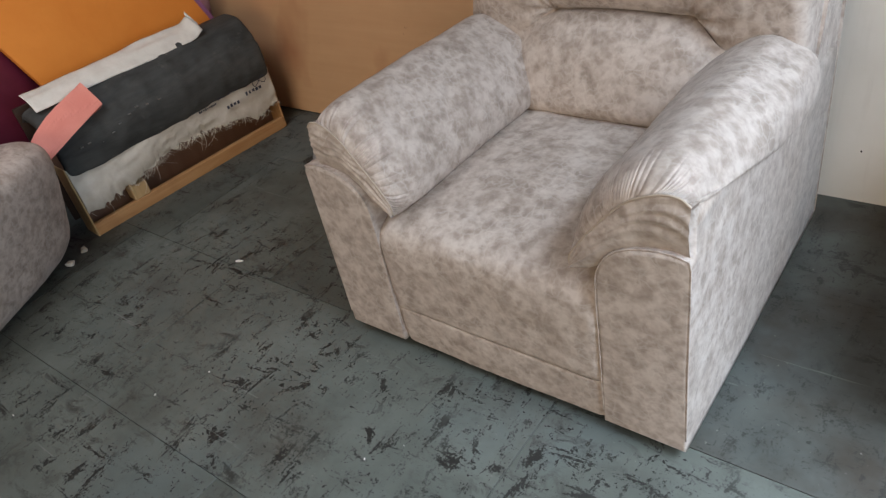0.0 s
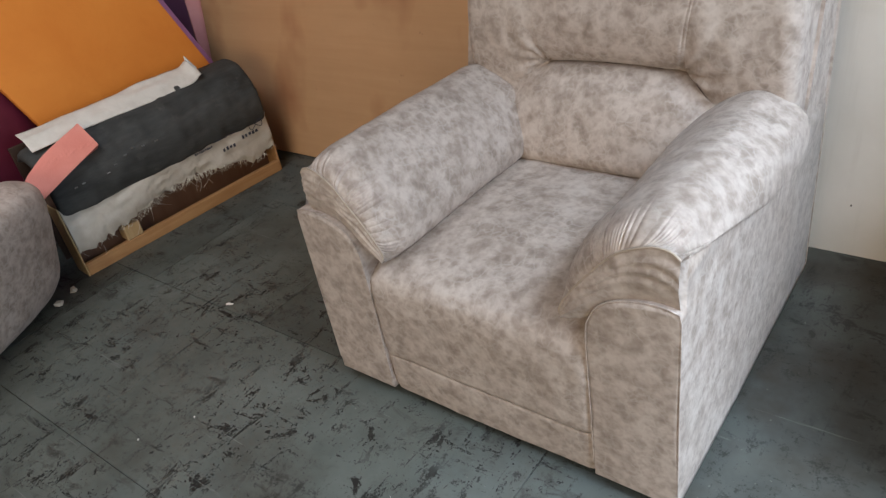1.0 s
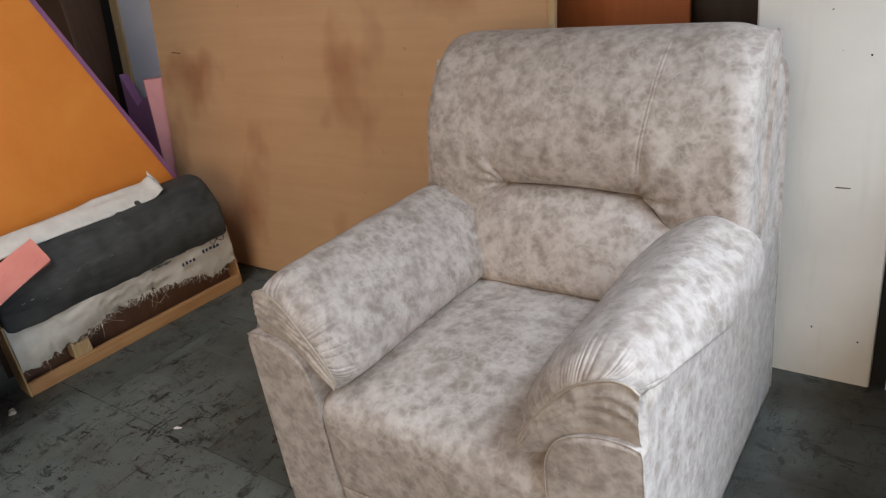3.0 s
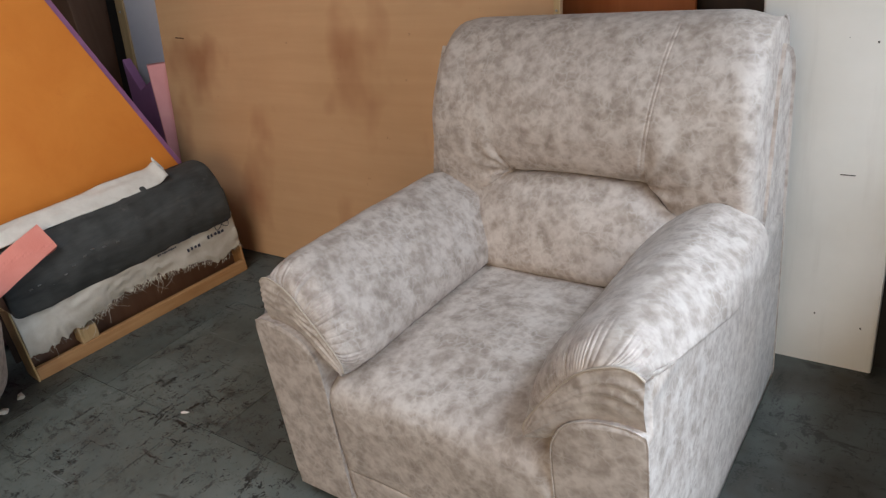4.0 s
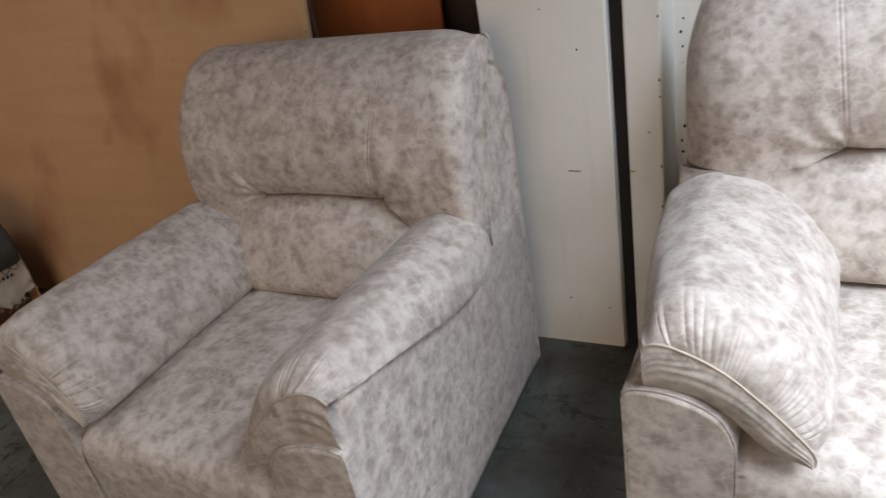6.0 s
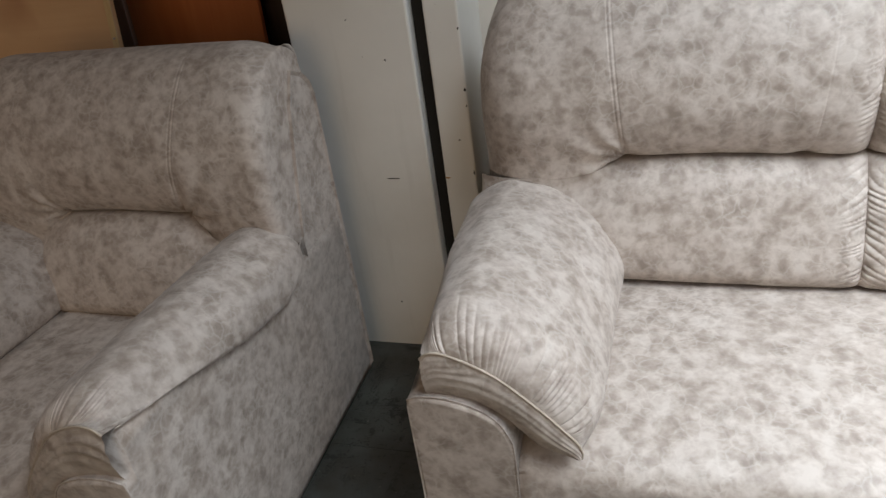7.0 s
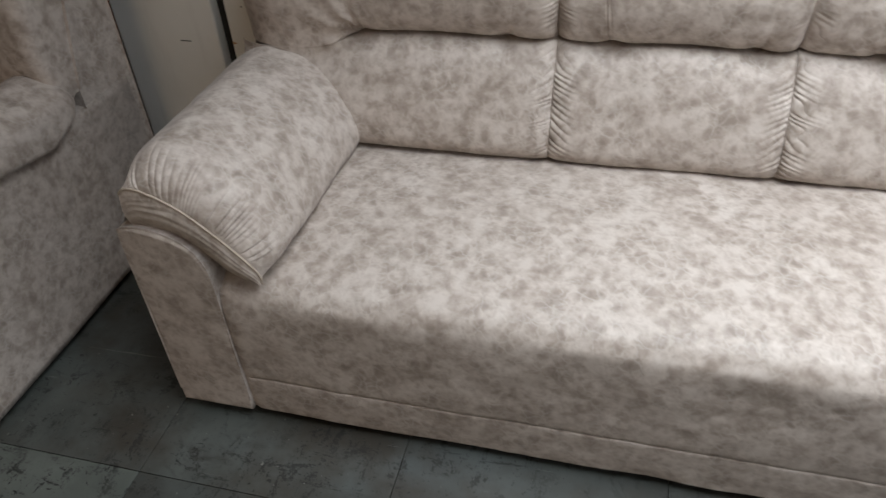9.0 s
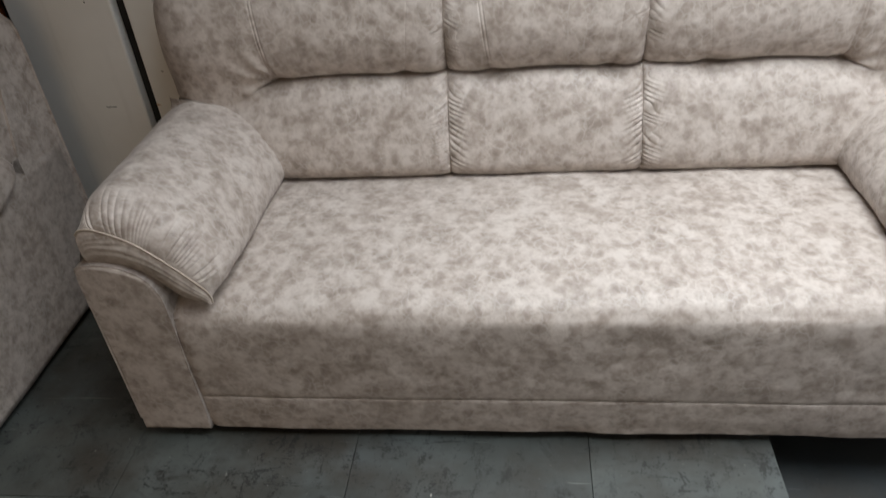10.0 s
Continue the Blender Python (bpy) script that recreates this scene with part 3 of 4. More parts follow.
STEP_X, STEP_Y = 1.925, 1.80
floor = tagged(thing("floor", (0, 0, 0)), "dark painted slate tile floor, scuffed and stained", "floor", "", "structure")
bm = box((-5.2, -3.2, -0.16), (STEP_X - 0.004, 3.0, -0.006), 0)
box((STEP_X - 0.004, STEP_Y, -0.16), (4.3, 3.0, -0.006), 0, bm=bm)
part("screed", bm, GROUT, floor, "dark dirty joint bed")
bm = box((STEP_X - 0.05, -3.2, -0.30), (4.3, STEP_Y + 0.02, -0.165), 0)
structure("lower_floor", bm, LOWER, "smooth dark stone floor one step down")

bm = box((-0.285, 2.335, -0.02), (0.060, 3.0, 3.0), 0.006)
structure("pillar", bm, WALL, "white painted pillar, scuffed near the floor")
# Gap filled with a set-back strip, its darkness put in as black colour.
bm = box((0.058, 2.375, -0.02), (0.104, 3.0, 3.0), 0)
structure("gap_strip", bm, BLACK, "black strip filling the gap beside the white pillar")
bm = box((0.100, 2.340, -0.02), (0.192, 2.56, 3.0), 0.006)
structure("door_jamb", bm, WALL, "white painted jamb with chipped edges")
bm = box((0.10, 2.552, -0.02), (4.3, 2.75, 3.0), 0)
structure("wall_sofa", bm, WALL, "white painted wall behind the sofa")
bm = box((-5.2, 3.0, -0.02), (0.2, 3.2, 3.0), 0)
structure("wall_back", bm, DULL, "plain back wall closing the room, dark to cut bounce")
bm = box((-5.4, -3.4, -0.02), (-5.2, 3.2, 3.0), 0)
structure("wall_left", bm, DULL, "plain side wall closing the room, dark to cut bounce")
# Unseen ceiling; the left opening is made up to let in the added fill.
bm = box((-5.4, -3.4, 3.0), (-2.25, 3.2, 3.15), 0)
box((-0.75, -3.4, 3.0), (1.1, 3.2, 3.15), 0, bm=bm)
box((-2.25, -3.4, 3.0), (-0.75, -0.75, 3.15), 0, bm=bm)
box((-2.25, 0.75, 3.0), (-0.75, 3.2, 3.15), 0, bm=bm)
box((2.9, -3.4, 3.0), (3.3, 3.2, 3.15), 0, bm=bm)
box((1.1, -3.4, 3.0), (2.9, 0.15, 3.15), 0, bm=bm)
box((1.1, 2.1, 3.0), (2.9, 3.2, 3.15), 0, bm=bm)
structure("ceiling", bm, DULL, "plain unseen ceiling with a skylight opening and an opening added for the fill lamp")
# front wall behind the camera, with a wide opening added for the warm fill
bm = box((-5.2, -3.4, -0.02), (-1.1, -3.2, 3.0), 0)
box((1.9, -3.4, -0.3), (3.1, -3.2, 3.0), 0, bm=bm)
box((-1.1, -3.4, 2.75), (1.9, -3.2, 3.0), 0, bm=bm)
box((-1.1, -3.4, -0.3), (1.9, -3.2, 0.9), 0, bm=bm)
structure("wall_front", bm, DULL, "plain front wall with a wide opening added for the fill lamp")
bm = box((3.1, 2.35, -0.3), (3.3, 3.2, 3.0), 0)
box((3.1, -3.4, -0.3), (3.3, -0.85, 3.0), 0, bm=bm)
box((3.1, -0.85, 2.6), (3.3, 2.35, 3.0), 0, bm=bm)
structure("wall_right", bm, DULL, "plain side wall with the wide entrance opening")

def chip(parent, x, y, z, w, h, material, label, face="y"):
    """A shallow irregular flake lost from the paint."""
    bm = bmesh.new()
    ring = [(math.cos(a) * w * (0.6 + 0.4 * noise.noise((x * 90 + a, z * 70, 1))), math.sin(a) * h * (0.6 + 0.4 * noise.noise((z * 80, a * 2, x)))) for a in np.linspace(0, 2 * math.pi, 9, endpoint=False)]
    vs = [bm.verts.new((x + a, y, z + b) if face == "y" else (x, y + a, z + b)) for a, b in ring]
    f = bm.faces.new(vs)
    r = bmesh.ops.extrude_face_region(bm, geom=[f])
    bmesh.ops.translate(bm, vec=(0, 0.003, 0) if face == "y" else (-0.003, 0, 0), verts=[v for v in r["geom"] if isinstance(v, bmesh.types.BMVert)])
    part("paint_chip", bm, material, parent, label)


jamb, post = bpy.data.objects["door_jamb"], bpy.data.objects["pillar"]
for z, w, h in ((0.86, 0.004, 0.008), (0.815, 0.003, 0.005), (0.62, 0.003, 0.010), (0.50, 0.004, 0.006), (0.32, 0.004, 0.012), (1.02, 0.003, 0.006), (1.2, 0.004, 0.007)):
    chip(jamb, 0.187, 2.3388, z, w, h, GROUT, "dark chip in the paint")
wall = bpy.data.objects["wall_sofa"]
for z, w, h in ((0.96, 0.006, 0.004), (0.925, 0.007, 0.007), (0.885, 0.005, 0.006), (0.655, 0.007, 0.010), (0.61, 0.006, 0.007), (0.575, 0.009, 0.006), (0.53, 0.005, 0.007), (0.84, 0.003, 0.003)):
    chip(wall, 0.212 + 0.004 * math.sin(z * 60), 2.5508, z, w, h, GROUT, "dark chip in the paint")
chip(jamb, 0.108, 2.3388, 0.605, 0.012, 0.004, RAIL, "small rust stain")
bm = box((-0.072, 2.3338, 0.604), (-0.036, 2.3352, 0.6065), 0, 1)
part("pencil_mark", bm, GROUT, post, "short dark scratch")
for x, z in ((-0.10, 0.17), (0.02, 0.145), (-0.02, 0.95)):
    chip(post, x, 2.3338, z, 0.004, 0.005, GROUT, "small dark spot")
# ---- sheets and boards leaning at the back ----
def leaning_board(name, x0, x1, y0, h, lean, thick, material, label, category, bevel=0.003):
    """A sheet whose foot stands at y0 and which leans back by lean degrees."""
    root = thing(name, (0, y0, 0.0), 0, label, category)
    bm = box((x0, 0, 0), (x1, thick, h), bevel, 1, pose(0, 0, thick * math.sin(radians(lean)) + 0.001, -lean, 0, 0))
    part("sheet", bm, material, root)
    return root


ply = leaning_board("plywood_board", -2.975, -0.893, 2.245, 1.85, 9.0, 0.018, PLY, "large tan plywood board with reddish smears, leaning upright", "board")
m9 = pose(0, 0, 0.004, -9.0, 0, 0)
part("edge_strip", box((-0.915, -0.004, 0.0), (-0.893, 0.0, 1.85), 0.001, 1, m9), PINE, ply, "pale wooden edge strip with nails")
for z in (0.35, 1.045, 1.5):
    bm = bmesh.new()
    bmesh.ops.create_cone(bm, cap_ends=True, segments=10, radius1=0.004, radius2=0.003, depth=0.005)
    bmesh.ops.transform(bm, matrix=m9 @ pose(-0.904, -0.0055, z, 90), verts=bm.verts)
    part("nail", bm, STAPLE, ply, "small nail head")
for x0, x1, z0, tilt in ((-2.86, -2.80, 0.985, 3), (-2.62, -2.30, 1.30, -1)):
    bm = box((0, -0.0015, 0), (x1 - x0, 0.0, 0.004), 0, 1, m9 @ pose(x0, 0, z0, 0, tilt, 0))
    part("scratch", bm, DARKWOOD, ply, "dark scratch")
leaning_board("laminate_sheet", -1.35, -1.055, 2.60, 1.9, 4.0, 0.02, BROWN, "brown laminate sheet leaning behind the plywood", "board")
leaning_board("veneer_sheet", -1.08, -0.575, 2.64, 1.9, 4.0, 0.02, ORANGEWOOD, "orange-brown veneered sheet leaning at the wall", "board")
leaning_board("dark_sheet", -0.60, -0.30, 2.72, 1.9, 4.0, 0.02, DARKWOOD, "dark stained sheet beside the pillar", "board")
leaning_board("pale_sheet", -3.62, -2.90, 2.48, 1.9, 8.0, 0.012, BLUEWHITE, "pale blue-grey sheet leaning at the wall", "board")
bat = thing("wooden_batten", (-3.55, 2.46, 0.0), 0, "pale pine batten leaning beside the sheets", "batten")
part("stick", box((-0.035, 0, 0), (0.035, 0.03, 1.8), 0.003, 1, pose(0, 0, 0.006, -8.5, -2.5, 0)), PINE, bat)
for z in (0.75, 1.08):
    bm = bmesh.new()
    bmesh.ops.create_cone(bm, cap_ends=True, segments=10, radius1=0.007, radius2=0.005, depth=0.006)
    bmesh.ops.transform(bm, matrix=pose(0, 0, 0.006, -8.5, -2.5, 0) @ pose(0, -0.003, z, 90), verts=bm.verts)
    part("screw", bm, STAPLE, bat, "screw head")
# Dark gap behind the batten, its shade put in as a black sheet.
leaning_board("gap_shade_sheet", -3.80, -3.64, 2.52, 1.8, 8.0, 0.02, BLACK, "narrow black sheet standing in for the dark gap behind the batten", "board")
cab = thing("brown_cabinet", (-4.60, 2.50, 0), 0, "dull brown cabinet with small coloured boxes on open shelves", "cabinet")
part("side", box((0.30, 0, 0), (0.74, 0.45, 1.9), 0.004, 1), BROWN, cab)
part("side", box((-0.42, 0, 0), (-0.40, 0.45, 1.9), 0.002, 1), BROWN, cab)
part("back", box((-0.40, 0.43, 0), (0.30, 0.45, 1.9), 0.002, 1), DARKWOOD, cab)
for z in (0.5, 0.95, 1.25, 1.5):
    part("shelf", box((-0.40, 0.01, z), (0.30, 0.43, z + 0.02), 0.002, 1), BROWN, cab)
for k, (z, mt) in enumerate(((0.971, PINK), (1.021, CLOTH), (1.071, ORANGE), (1.271, MAROON), (1.321, CLOTH))):
    bx = thing("small_box", (-4.60, 2.53, z), 0, "small flat coloured box on a cabinet shelf", "box", "shelf boxes")
    part("carton", box((-0.25, 0, 0), (0.26 - 0.03 * k, 0.3, 0.045), 0.004, 1), mt, bx)

# ---- foam sheets ----
def slab(name, outline, thick, m, material, label, category, wobble=0.0):
    """A foam sheet cut to an outline (in its own plane, x across and y up), given a thickness and put at the pose m."""
    bm = bmesh.new()
    vs = [bm.verts.new((x, y, 0)) for x, y in outline]
    f = bm.faces.new(vs)
    r = bmesh.ops.extrude_face_region(bm, geom=[f])
    bmesh.ops.translate(bm, vec=(0, 0, -thick), verts=[v for v in r["geom"] if isinstance(v, bmesh.types.BMVert)])
    bmesh.ops.bevel(bm, geom=list(bm.edges), offset=min(0.004, thick * 0.25), segments=2, profile=0.5, affect="EDGES")
    root = new(name)
    root.matrix_world = m
    tagged(root, label, category)
    part("foam", bm, material, root)
    return root


# sheet plane: x along +y of the room, y up along the lean, normal towards +x of the room
def sheet_pose(x, y, z, lean, spin=0.0):
    return pose(x, y, z) @ Matrix(((0, 0, 1, 0), (1, 0, 0, 0), (0, 1, 0, 0), (0, 0, 0, 1))) @ pose(0, 0, 0, -lean, 0, spin)


slab("orange_foam_sheet", [(0.0, 0.0), (0.74, 0.0), (0.74, 1.75), (0.0, 1.75)], 0.035, sheet_pose(-2.70, 1.515, 0.008, 10, 18.5), ORANGE,
     "bright orange foam sheet leaning behind the bare arm frame", "foam sheet")
slab("purple_foam_sheet", [(0.0, 0.0), (0.74, 0.0), (0.74, 1.78), (0.0, 1.78)], 0.035, sheet_pose(-2.745, 1.560, 0.008, 10, 18.5), PURPLE,
     "purple foam sheet behind the orange one", "foam sheet")
pk = thing("pink_foam_block", (-3.02, 2.33, 0.0), 0, "pink foam block standing beside the plywood board", "foam block")
part("foam_cut", box((-0.045, -0.06, 0), (0.045, 0.07, 0.86), 0.006, 2, pose(0, 0, 0.004, -3, -4, -32)), PINK, pk)
slab("purple_foam_offcut", [(0.0, 0.0), (0.34, 0.0), (0.34, 0.82), (0.10, 0.70), (0.0, 0.86)], 0.05, pose(-3.46, 2.40, 0.004, 86, 0, 0), PURPLE,
     "purple foam offcut standing behind the sheets", "foam block")

# ---- the bare arm frame ----
ARM_X, ARM_Y, ARM_TURN = -2.474, 1.155, -4.9
bare = thing("bare_arm_frame", (ARM_X, ARM_Y, 0), ARM_TURN, "unfinished sofa arm frame with dark foam and torn white cloth", "arm frame")
L = 0.945
part("bottom_rail", box((-0.024, 0, 0.0), (0.0, L, 0.052), 0.003, 1), RAIL, bare, "pine bottom rail")
part("end_post", box((-0.10, -0.007, 0.0), (0.003, 0.0, 0.30), 0.003, 1), PINE, bare, "pale plywood end board")
part("end_post", box((-0.20, L, 0.0), (-0.002, L + 0.008, 0.26), 0.003, 1), RAIL, bare, "reddish end board")
part("inner_panel", box((-0.095, 0.0, 0.0), (-0.085, L, 0.42), 0.001, 1), BROWN, bare, "dark brown inner board")
part("block", box((-0.06, 0.19, 0.052), (-0.004, 0.255, 0.112), 0.003, 1), PINE, bare, "small pine block")
part("block", box((-0.06, 0.185, 0.052), (-0.002, 0.197, 0.125), 0.002, 1), PINE, bare, "thin pine upright")
part("back_panel", box((-0.24, 0.0, 0.0), (-0.225, L, 0.50), 0.002, 1), DARKWOOD, bare)


def cloth_low(s):
    """Height of the torn lower edge of the cloth along the arm."""
    return np.interp(s, [0, 0.12, 0.25, 0.36, 0.46, 0.56, 0.68, 0.80, 0.88, 0.95, 1.0], [0.100, 0.112, 0.130, 0.162, 0.172, 0.172, 0.160, 0.138, 0.100, 0.125, 0.135])


ns, nt = 160, 26
sv = np.linspace(0.0, 1.0, ns)
rag = cloth_low(sv) + 0.010 * soft(sv * 60, 0.3) + 0.006 * soft(sv * 150, 4.1)
rows = []
for t in np.linspace(0, 1, nt):
    z = rag + (0.295 - rag) * t
    x = 0.004 + 0.006 * soft(sv * 7, t * 3) * (1 - 0.5 * t) + 0.004 * soft(sv * 22, t * 7) + 0.010 * np.sin(np.pi * t) * bell(sv - 0.35, 0.25)
    rows.append(np.stack([x, sv * L, z], 1))
put("cloth", as_mesh("cloth", np.vstack(rows), grid_faces(nt, ns), CLOTH), bare, "torn white woven cloth with a frayed edge").modifiers.new("thick", "SOLIDIFY").thickness = 0.0015
rnd = random.Random(5)
sv_v, sv_f = [], []
for k in range(230):
    s = min(0.99, max(0.01, rnd.gauss(0.55, 0.22)))
    z = float(cloth_low(s)) + 0.006
    reach = rnd.uniform(0.012, 0.035) * (2.6 if rnd.random() < 0.05 else 1)
    ang = rnd.uniform(-0.9, 0.9)
    p0 = np.array([0.006, s * L, z])
    p1 = p0 + np.array([rnd.uniform(0, 0.012), math.sin(ang) * reach * 0.6, -math.cos(ang) * reach * 0.5])
    p2 = p1 + np.array([rnd.uniform(-0.004, 0.008), math.sin(ang + rnd.uniform(-0.8, 0.8)) * reach * 0.6, -math.cos(ang) * reach * 0.4])
    p2[2] = max(p2[2], 0.003)
    v, f = tube(smooth_line([p0, p1, p2], 5), 0.0006, 3)
    sv_f += [tuple(i + len(sv_v) for i in q) for q in f]
    sv_v += list(v)
tagged(put("frayed_threads", as_mesh("frayed_threads", sv_v, sv_f, STRAND), bare, "loose frayed threads"), kind="stuff")

# dark foam rolled over the top, running from the face up and over
nq = 70
prof = smooth_line([(0.002, 0.262), (0.016, 0.270), (0.024, 0.32), (0.020, 0.39), (-0.008, 0.455), (-0.06, 0.505), (-0.12, 0.522), (-0.175, 0.520), (-0.21, 0.50)], nq)
rows = []
nl = 120
for sl in np.linspace(0, 1, nl):
    end = min(sl, 1 - sl) * L
    shrink = 0.022 * (1 - math.sqrt(max(0, 1 - (1 - min(end / 0.03, 1)) ** 2)))
    ctr = np.array([-0.10, 0.38])
    o = prof - ctr
    q = ctr + o * (1 - shrink / np.linalg.norm(o, axis=1))[:, None]
    u = np.linspace(0, 1, nq)
    d = 0.006 * soft(u * 4 + 2, sl * 9) + 0.0035 * soft(u * 9, sl * 28) - 0.004 * bell(u - 0.42 - 0.03 * math.sin(sl * 5), 0.03)
    o = o / np.linalg.norm(o, axis=1)[:, None]
    q = q + o * d[:, None]
    sag = 0.030 * bell(sl, 0.10)
    rows.append(np.stack([q[:, 0], np.full(nq, sl * L), q[:, 1] - sag * np.clip((q[:, 1] - 0.3) * 5, 0, 1)], 1))
put("foam_roll", as_mesh("foam_roll", np.vstack(rows), grid_faces(nl, nq), GREYFOAM), bare, "dark grey foam rolled over the top").modifiers.new("thick", "SOLIDIFY").thickness = 0.02
for k in range(9):
    s = 0.08 + 0.045 * k + rnd.uniform(-0.012, 0.012)
    zc = 0.335 + rnd.uniform(-0.012, 0.03) + 0.006 * k
    part("staple", box((0.020, s * L, zc), (0.0275, s * L + 0.012, zc + 0.0035), 0), STAPLE, bare, "bright staple in a dimple")
# white lining folded over behind the foam, with its stiff tip
rows = []
lv = np.linspace(0.03, 0.80, 70)
for t in np.linspace(0, 1, 12):
    rows.append(np.stack([-0.060 - 0.105 * t + 0.004 * soft(lv * 11, t * 3), lv * L, 0.508 + 0.008 * np.sin(np.pi * t) + 0.050 * t + 0.005 * soft(lv * 9, t * 4 + 2) + (0.02 * bell(lv - 0.80, 0.03))], 1))
put("lining", as_mesh("lining", np.vstack(rows), grid_faces(12, 70), PAPER), bare, "white lining folded over the top").modifiers.new("thick", "SOLIDIFY").thickness = 0.003
bm = bmesh.new()
vs = [bm.verts.new(c) for c in ((-0.17, 0.755, 0.540), (-0.14, 0.785, 0.535), (-0.178, 0.765, 0.590))]
fa = bm.faces.new(vs)
r = bmesh.ops.extrude_face_region(bm, geom=[fa])
bmesh.ops.translate(bm, vec=(0.004, -0.004, 0), verts=[v for v in r["geom"] if isinstance(v, bmesh.types.BMVert)])
part("stiff_tip", bm, PAPER, bare, "stiff upright tip of lining")
# printed marks on the cloth, as plain bars
for s0, count, wide, z0, h in ((0.60, 9, 0.008, 0.252, 0.010), (0.705, 12, 0.007, 0.266, 0.008), (0.83, 7, 0.008, 0.272, 0.008), (0.735, 4, 0.014, 0.212, 0.017), (0.845, 5, 0.014, 0.226, 0.017)):
    bm = bmesh.new()
    for i in range(count):
        y0 = s0 * L + i * wide * 1.25
        box((0.0135, y0, z0 + 0.0015 * (i % 3)), (0.0150, y0 + wide * (0.55 + 0.35 * rnd.random()), z0 + h * (0.75 + 0.25 * rnd.random())), 0, 1, bm=bm)
    part("print_bars", bm, INK, bare, "row of plain dark printed bars")
a = np.linspace(0, 2 * np.pi, 60)
loop = np.stack([np.full(60, 0.0165), 0.93 * L + 0.034 * np.sin(a), 0.262 + 0.016 * np.sin(2 * a)], 1)
v, f = tube(loop, 0.0016, 5)
put("print_loop", as_mesh("print_loop", v, f, INK), bare, "plain dark looped mark")

# salmon foam offcut bent over the near end of the arm
off = thing("salmon_foam_offcut", (ARM_X, ARM_Y, 0), ARM_TURN, "salmon pink foam offcut draped over the bare arm frame", "foam offcut")
nv, nw = 24, 10
shell = []
for layer in (0.036, -0.002):
    for v in np.linspace(0, 1, nv):
        lo, hi = 0.350 + 0.095 * v**0.75, 0.426 + 0.084 * v**0.6
        z = np.linspace(lo, hi, nw)
        x = np.interp(z, [0.32, 0.39, 0.455, 0.505, 0.530, 0.56], [0.024, 0.020, -0.008, -0.06, -0.12, -0.20])
        tilt = np.interp(z, [0.36, 0.42, 0.47, 0.52, 0.55], [0.1, 0.4, 0.85, 1.15, 1.35])
        bulge = layer + 0.003 * soft(v * 5, z * 30)
        y = -0.068 + 0.280 * v + 0.35 * (z - hi) * (1 - v) + 0.20 * (hi - z)
        shell.append(np.stack([x + bulge * np.cos(tilt), y, z + bulge * np.sin(tilt)], 1))
n1 = nv * nw
faces = grid_faces(nv, nw) + [tuple(n1 + i for i in q)[::-1] for q in grid_faces(nv, nw)]
rim = list(range(nw)) + [i * nw + nw - 1 for i in range(1, nv)] + [(nv - 1) * nw + j for j in range(nw - 2, -1, -1)] + [i * nw for i in range(nv - 2, 0, -1)]
faces += [(a, b, n1 + b, n1 + a) for a, b in zip(rim, rim[1:] + rim[:1])]
put("foam_cut", as_mesh("foam_cut", np.vstack(shell), faces, SALMON, False), off)

# ---- maroon panel and loose cushion at the side ----
def puffed_block(name, at, turn, size, power, material, label, category, lean=0.0, dents=0.012):
    """A stuffed rounded block, resting on its base."""
    n, k = 60, 90
    rows = []
    for th in np.linspace(-np.pi / 2, np.pi / 2, n):
        ph = np.linspace(0, 2 * np.pi, k, endpoint=False)
        e = 2.0 / power
        cs = np.sign(np.cos(th)) * abs(np.cos(th)) ** e
        x = cs * np.sign(np.cos(ph)) * np.abs(np.cos(ph)) ** e
        y = cs * np.sign(np.sin(ph)) * np.abs(np.sin(ph)) ** e
        z = np.full(k, np.sign(np.sin(th)) * abs(np.sin(th)) ** e)
        d = 1 + dents * soft(x * 4 + 3, y * 4 + z * 3) + dents * 0.4 * soft(x * 13, y * 13 + z * 11)
        rows.append(np.stack([x * d * size[0] / 2 + lean * (z + 1) / 2 * size[2], y * d * size[1] / 2, np.maximum((z * d + 1) * size[2] / 2, 0.001)], 1))
    root = thing(name, at, turn, label, category)
    put("stuffing_cover", as_mesh("stuffing_cover", np.vstack(rows), grid_faces(n, k, True), material), root)
    return root


puffed_block("loose_cushion", (-2.50, 0.53, 0.0), 26.0, (0.62, 0.98, 0.52), 5.0, UPH, "plump taupe mottled leatherette cushion standing on the floor", "cushion", 0.32)
puffed_block("maroon_cushion", (-3.05, 1.08, 0.0), 10.0, (0.55, 0.62, 0.86), 6.0, MAROON, "dark maroon leatherette cushion standing on end", "cushion", -0.10)
for k, (x, y, tn) in enumerate(((-2.44, 1.06, 20), (-2.40, 0.98, 50))):
    sc = thing("plastic_scrap", (x, y, 0), tn, "crumpled pale plastic scrap on the floor", "scrap", "scraps on the floor")
    pts = [(rnd.uniform(-0.018, 0.018), rnd.uniform(-0.018, 0.018), rnd.uniform(0.001, 0.02)) for _ in range(14)]
    bm = bmesh.new()
    for p in pts:
        bm.verts.new(p)
    bmesh.ops.convex_hull(bm, input=bm.verts)
    part("crumple", bm, CLOTH, sc)

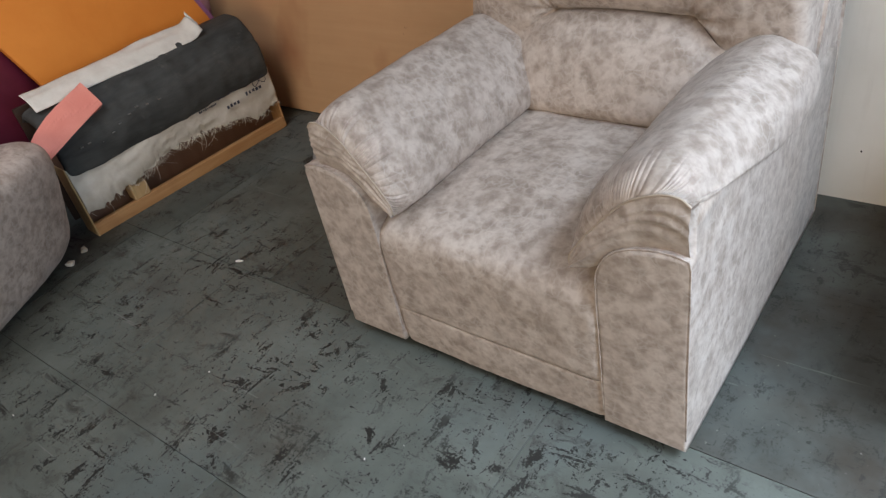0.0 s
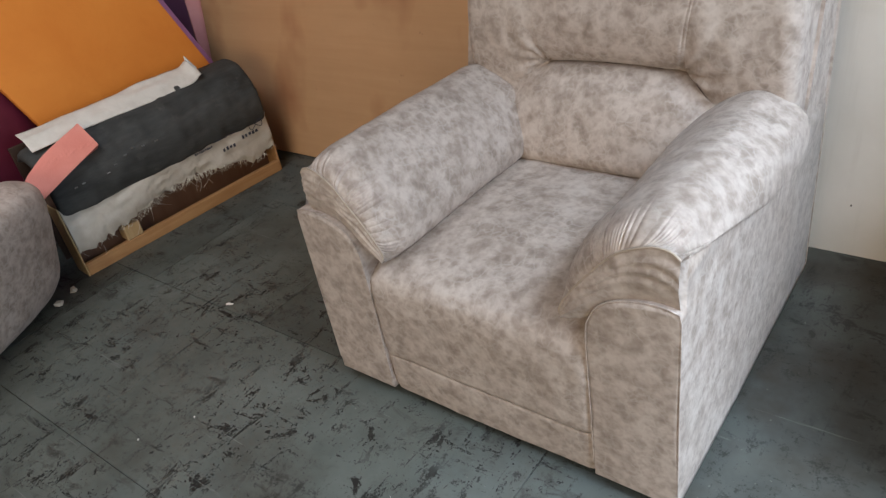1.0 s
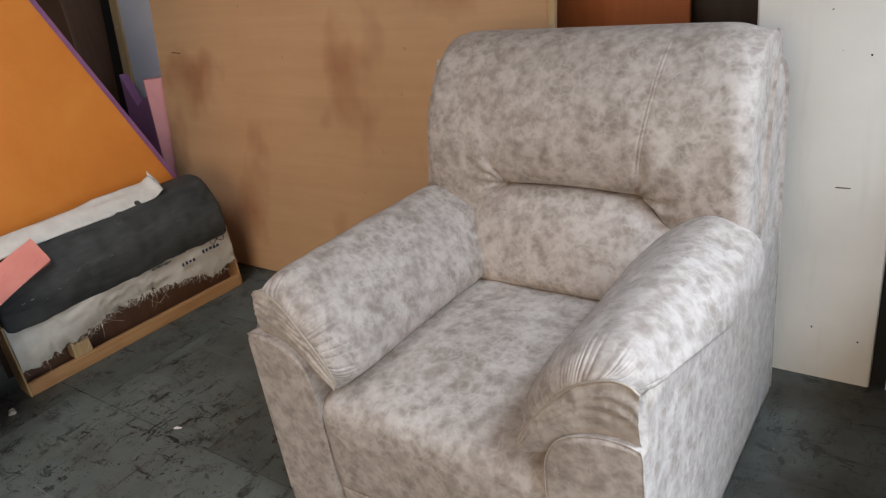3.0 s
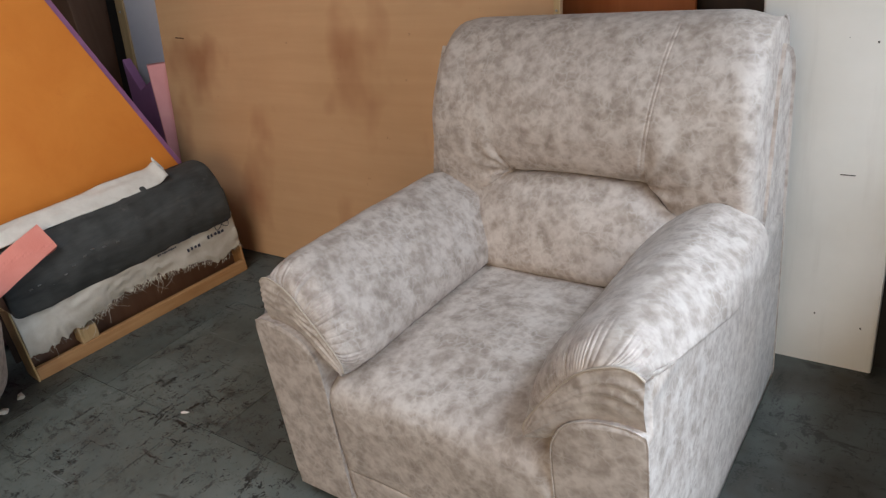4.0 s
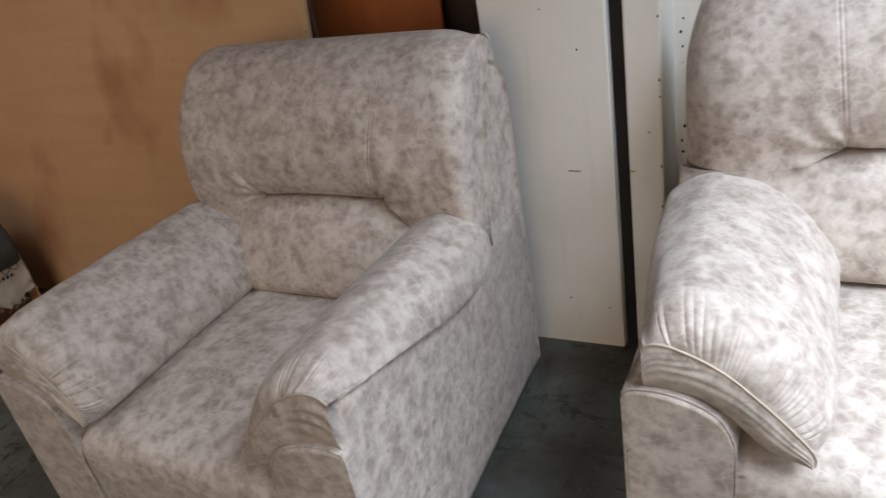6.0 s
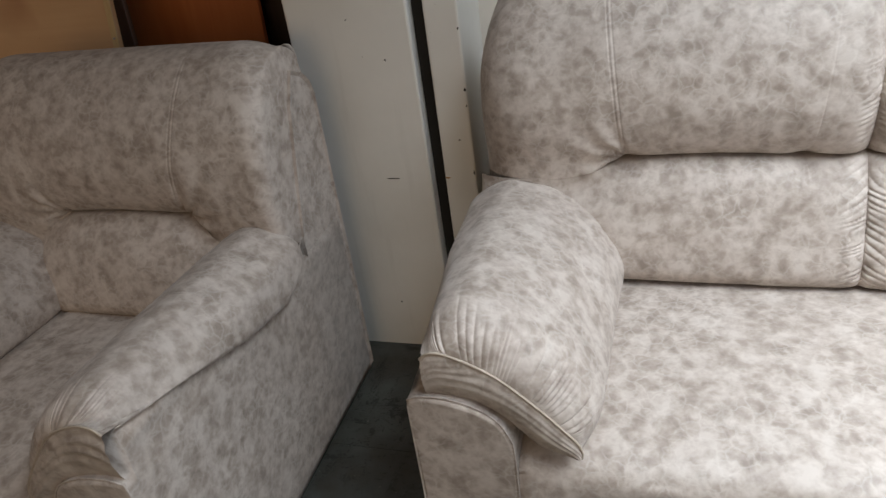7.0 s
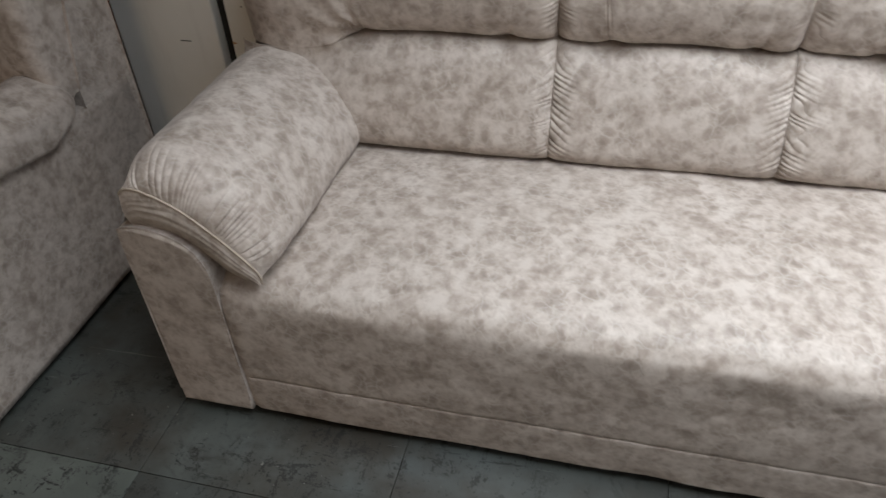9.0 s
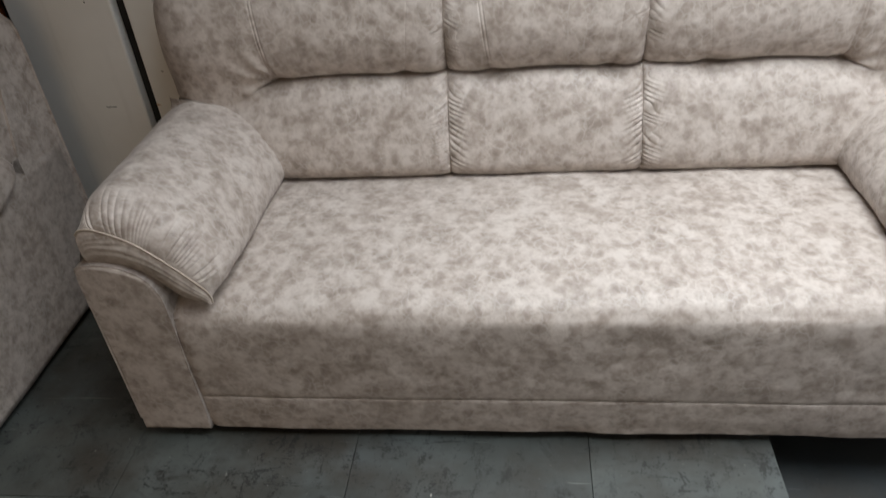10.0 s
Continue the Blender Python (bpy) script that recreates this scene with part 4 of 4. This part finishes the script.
# ---- small litter ----
def flake(name, x, y, size, turn, label):
    bm = bmesh.new()
    out = [(math.cos(a) * size * (0.5 + 0.5 * rnd.random()), math.sin(a) * size * 0.45 * (0.5 + 0.5 * rnd.random()), 0.0) for a in np.linspace(0, 2 * math.pi, 7, endpoint=False)]
    f = bm.faces.new([bm.verts.new(c) for c in out])
    r = bmesh.ops.extrude_face_region(bm, geom=[f])
    bmesh.ops.translate(bm, vec=(0, 0, 0.003), verts=[v for v in r["geom"] if isinstance(v, bmesh.types.BMVert)])
    root = thing(name, (x, y, 0.0005), turn, label, "scrap", "scraps on the floor")
    part("chip", bm, PAPER, root)


flake("paper_flake", -1.778, 1.282, 0.018, 30, "small white paper flake on the dark floor")
for k in range(8):
    flake("paper_flake", rnd.uniform(-2.1, 0.1), rnd.uniform(0.45, 1.15), rnd.uniform(0.002, 0.004), rnd.uniform(0, 180), "tiny pale crumb on the dark floor")
for k in range(5):
    flake("paper_flake", rnd.uniform(0.3, 1.85), rnd.uniform(0.9, 1.42), rnd.uniform(0.003, 0.006), rnd.uniform(0, 180), "tiny pale crumb on the dark floor")

# ---- floor tiles ----
def tile_mesh(w, d, material=None):
    return part_mesh(box((0.0008, 0.0008, -0.02), (w - 0.0008, d - 0.0008, 0.0), 0.0007, 1), material or SLATE)


def part_mesh(bm, material):
    me = bpy.data.meshes.new("tile")
    bm.to_mesh(me)
    bm.free()
    me.materials.append(material)
    return me


TX, TY = 0.612, 0.612
ys = [0.645 + TY * j for j in range(-6, 4)]
xs = [-1.115 + TX * i for i in range(-7, 5)]
# sofa-side tiles use the slate with shade in its base colour
whole, whole_shaded = tile_mesh(TX, TY), tile_mesh(TX, TY, SLATE_SHADED)
for j, y in enumerate(ys):
    shift = 0.0 if y < 1.2 else 0.135
    for i, x in enumerate(xs):
        x = x + (0.135 if x > 0.0 else shift)
        if x > STEP_X - 0.05 or y > 2.99:
            continue
        w = TX + 0.135 if -0.51 < x < -0.49 else min(TX, STEP_X - x)
        me = (whole_shaded if x > -0.2 or (x > -0.6 and y > 1.2) else whole) if abs(w - TX) < 0.001 else tile_mesh(w, TY, SLATE if x < 0.0 and y < 1.2 else SLATE_SHADED)
        ob = put("tile", me, floor)
        ob.location = (x, y, 0.0005 * ((i * 7 + j * 5) % 4))
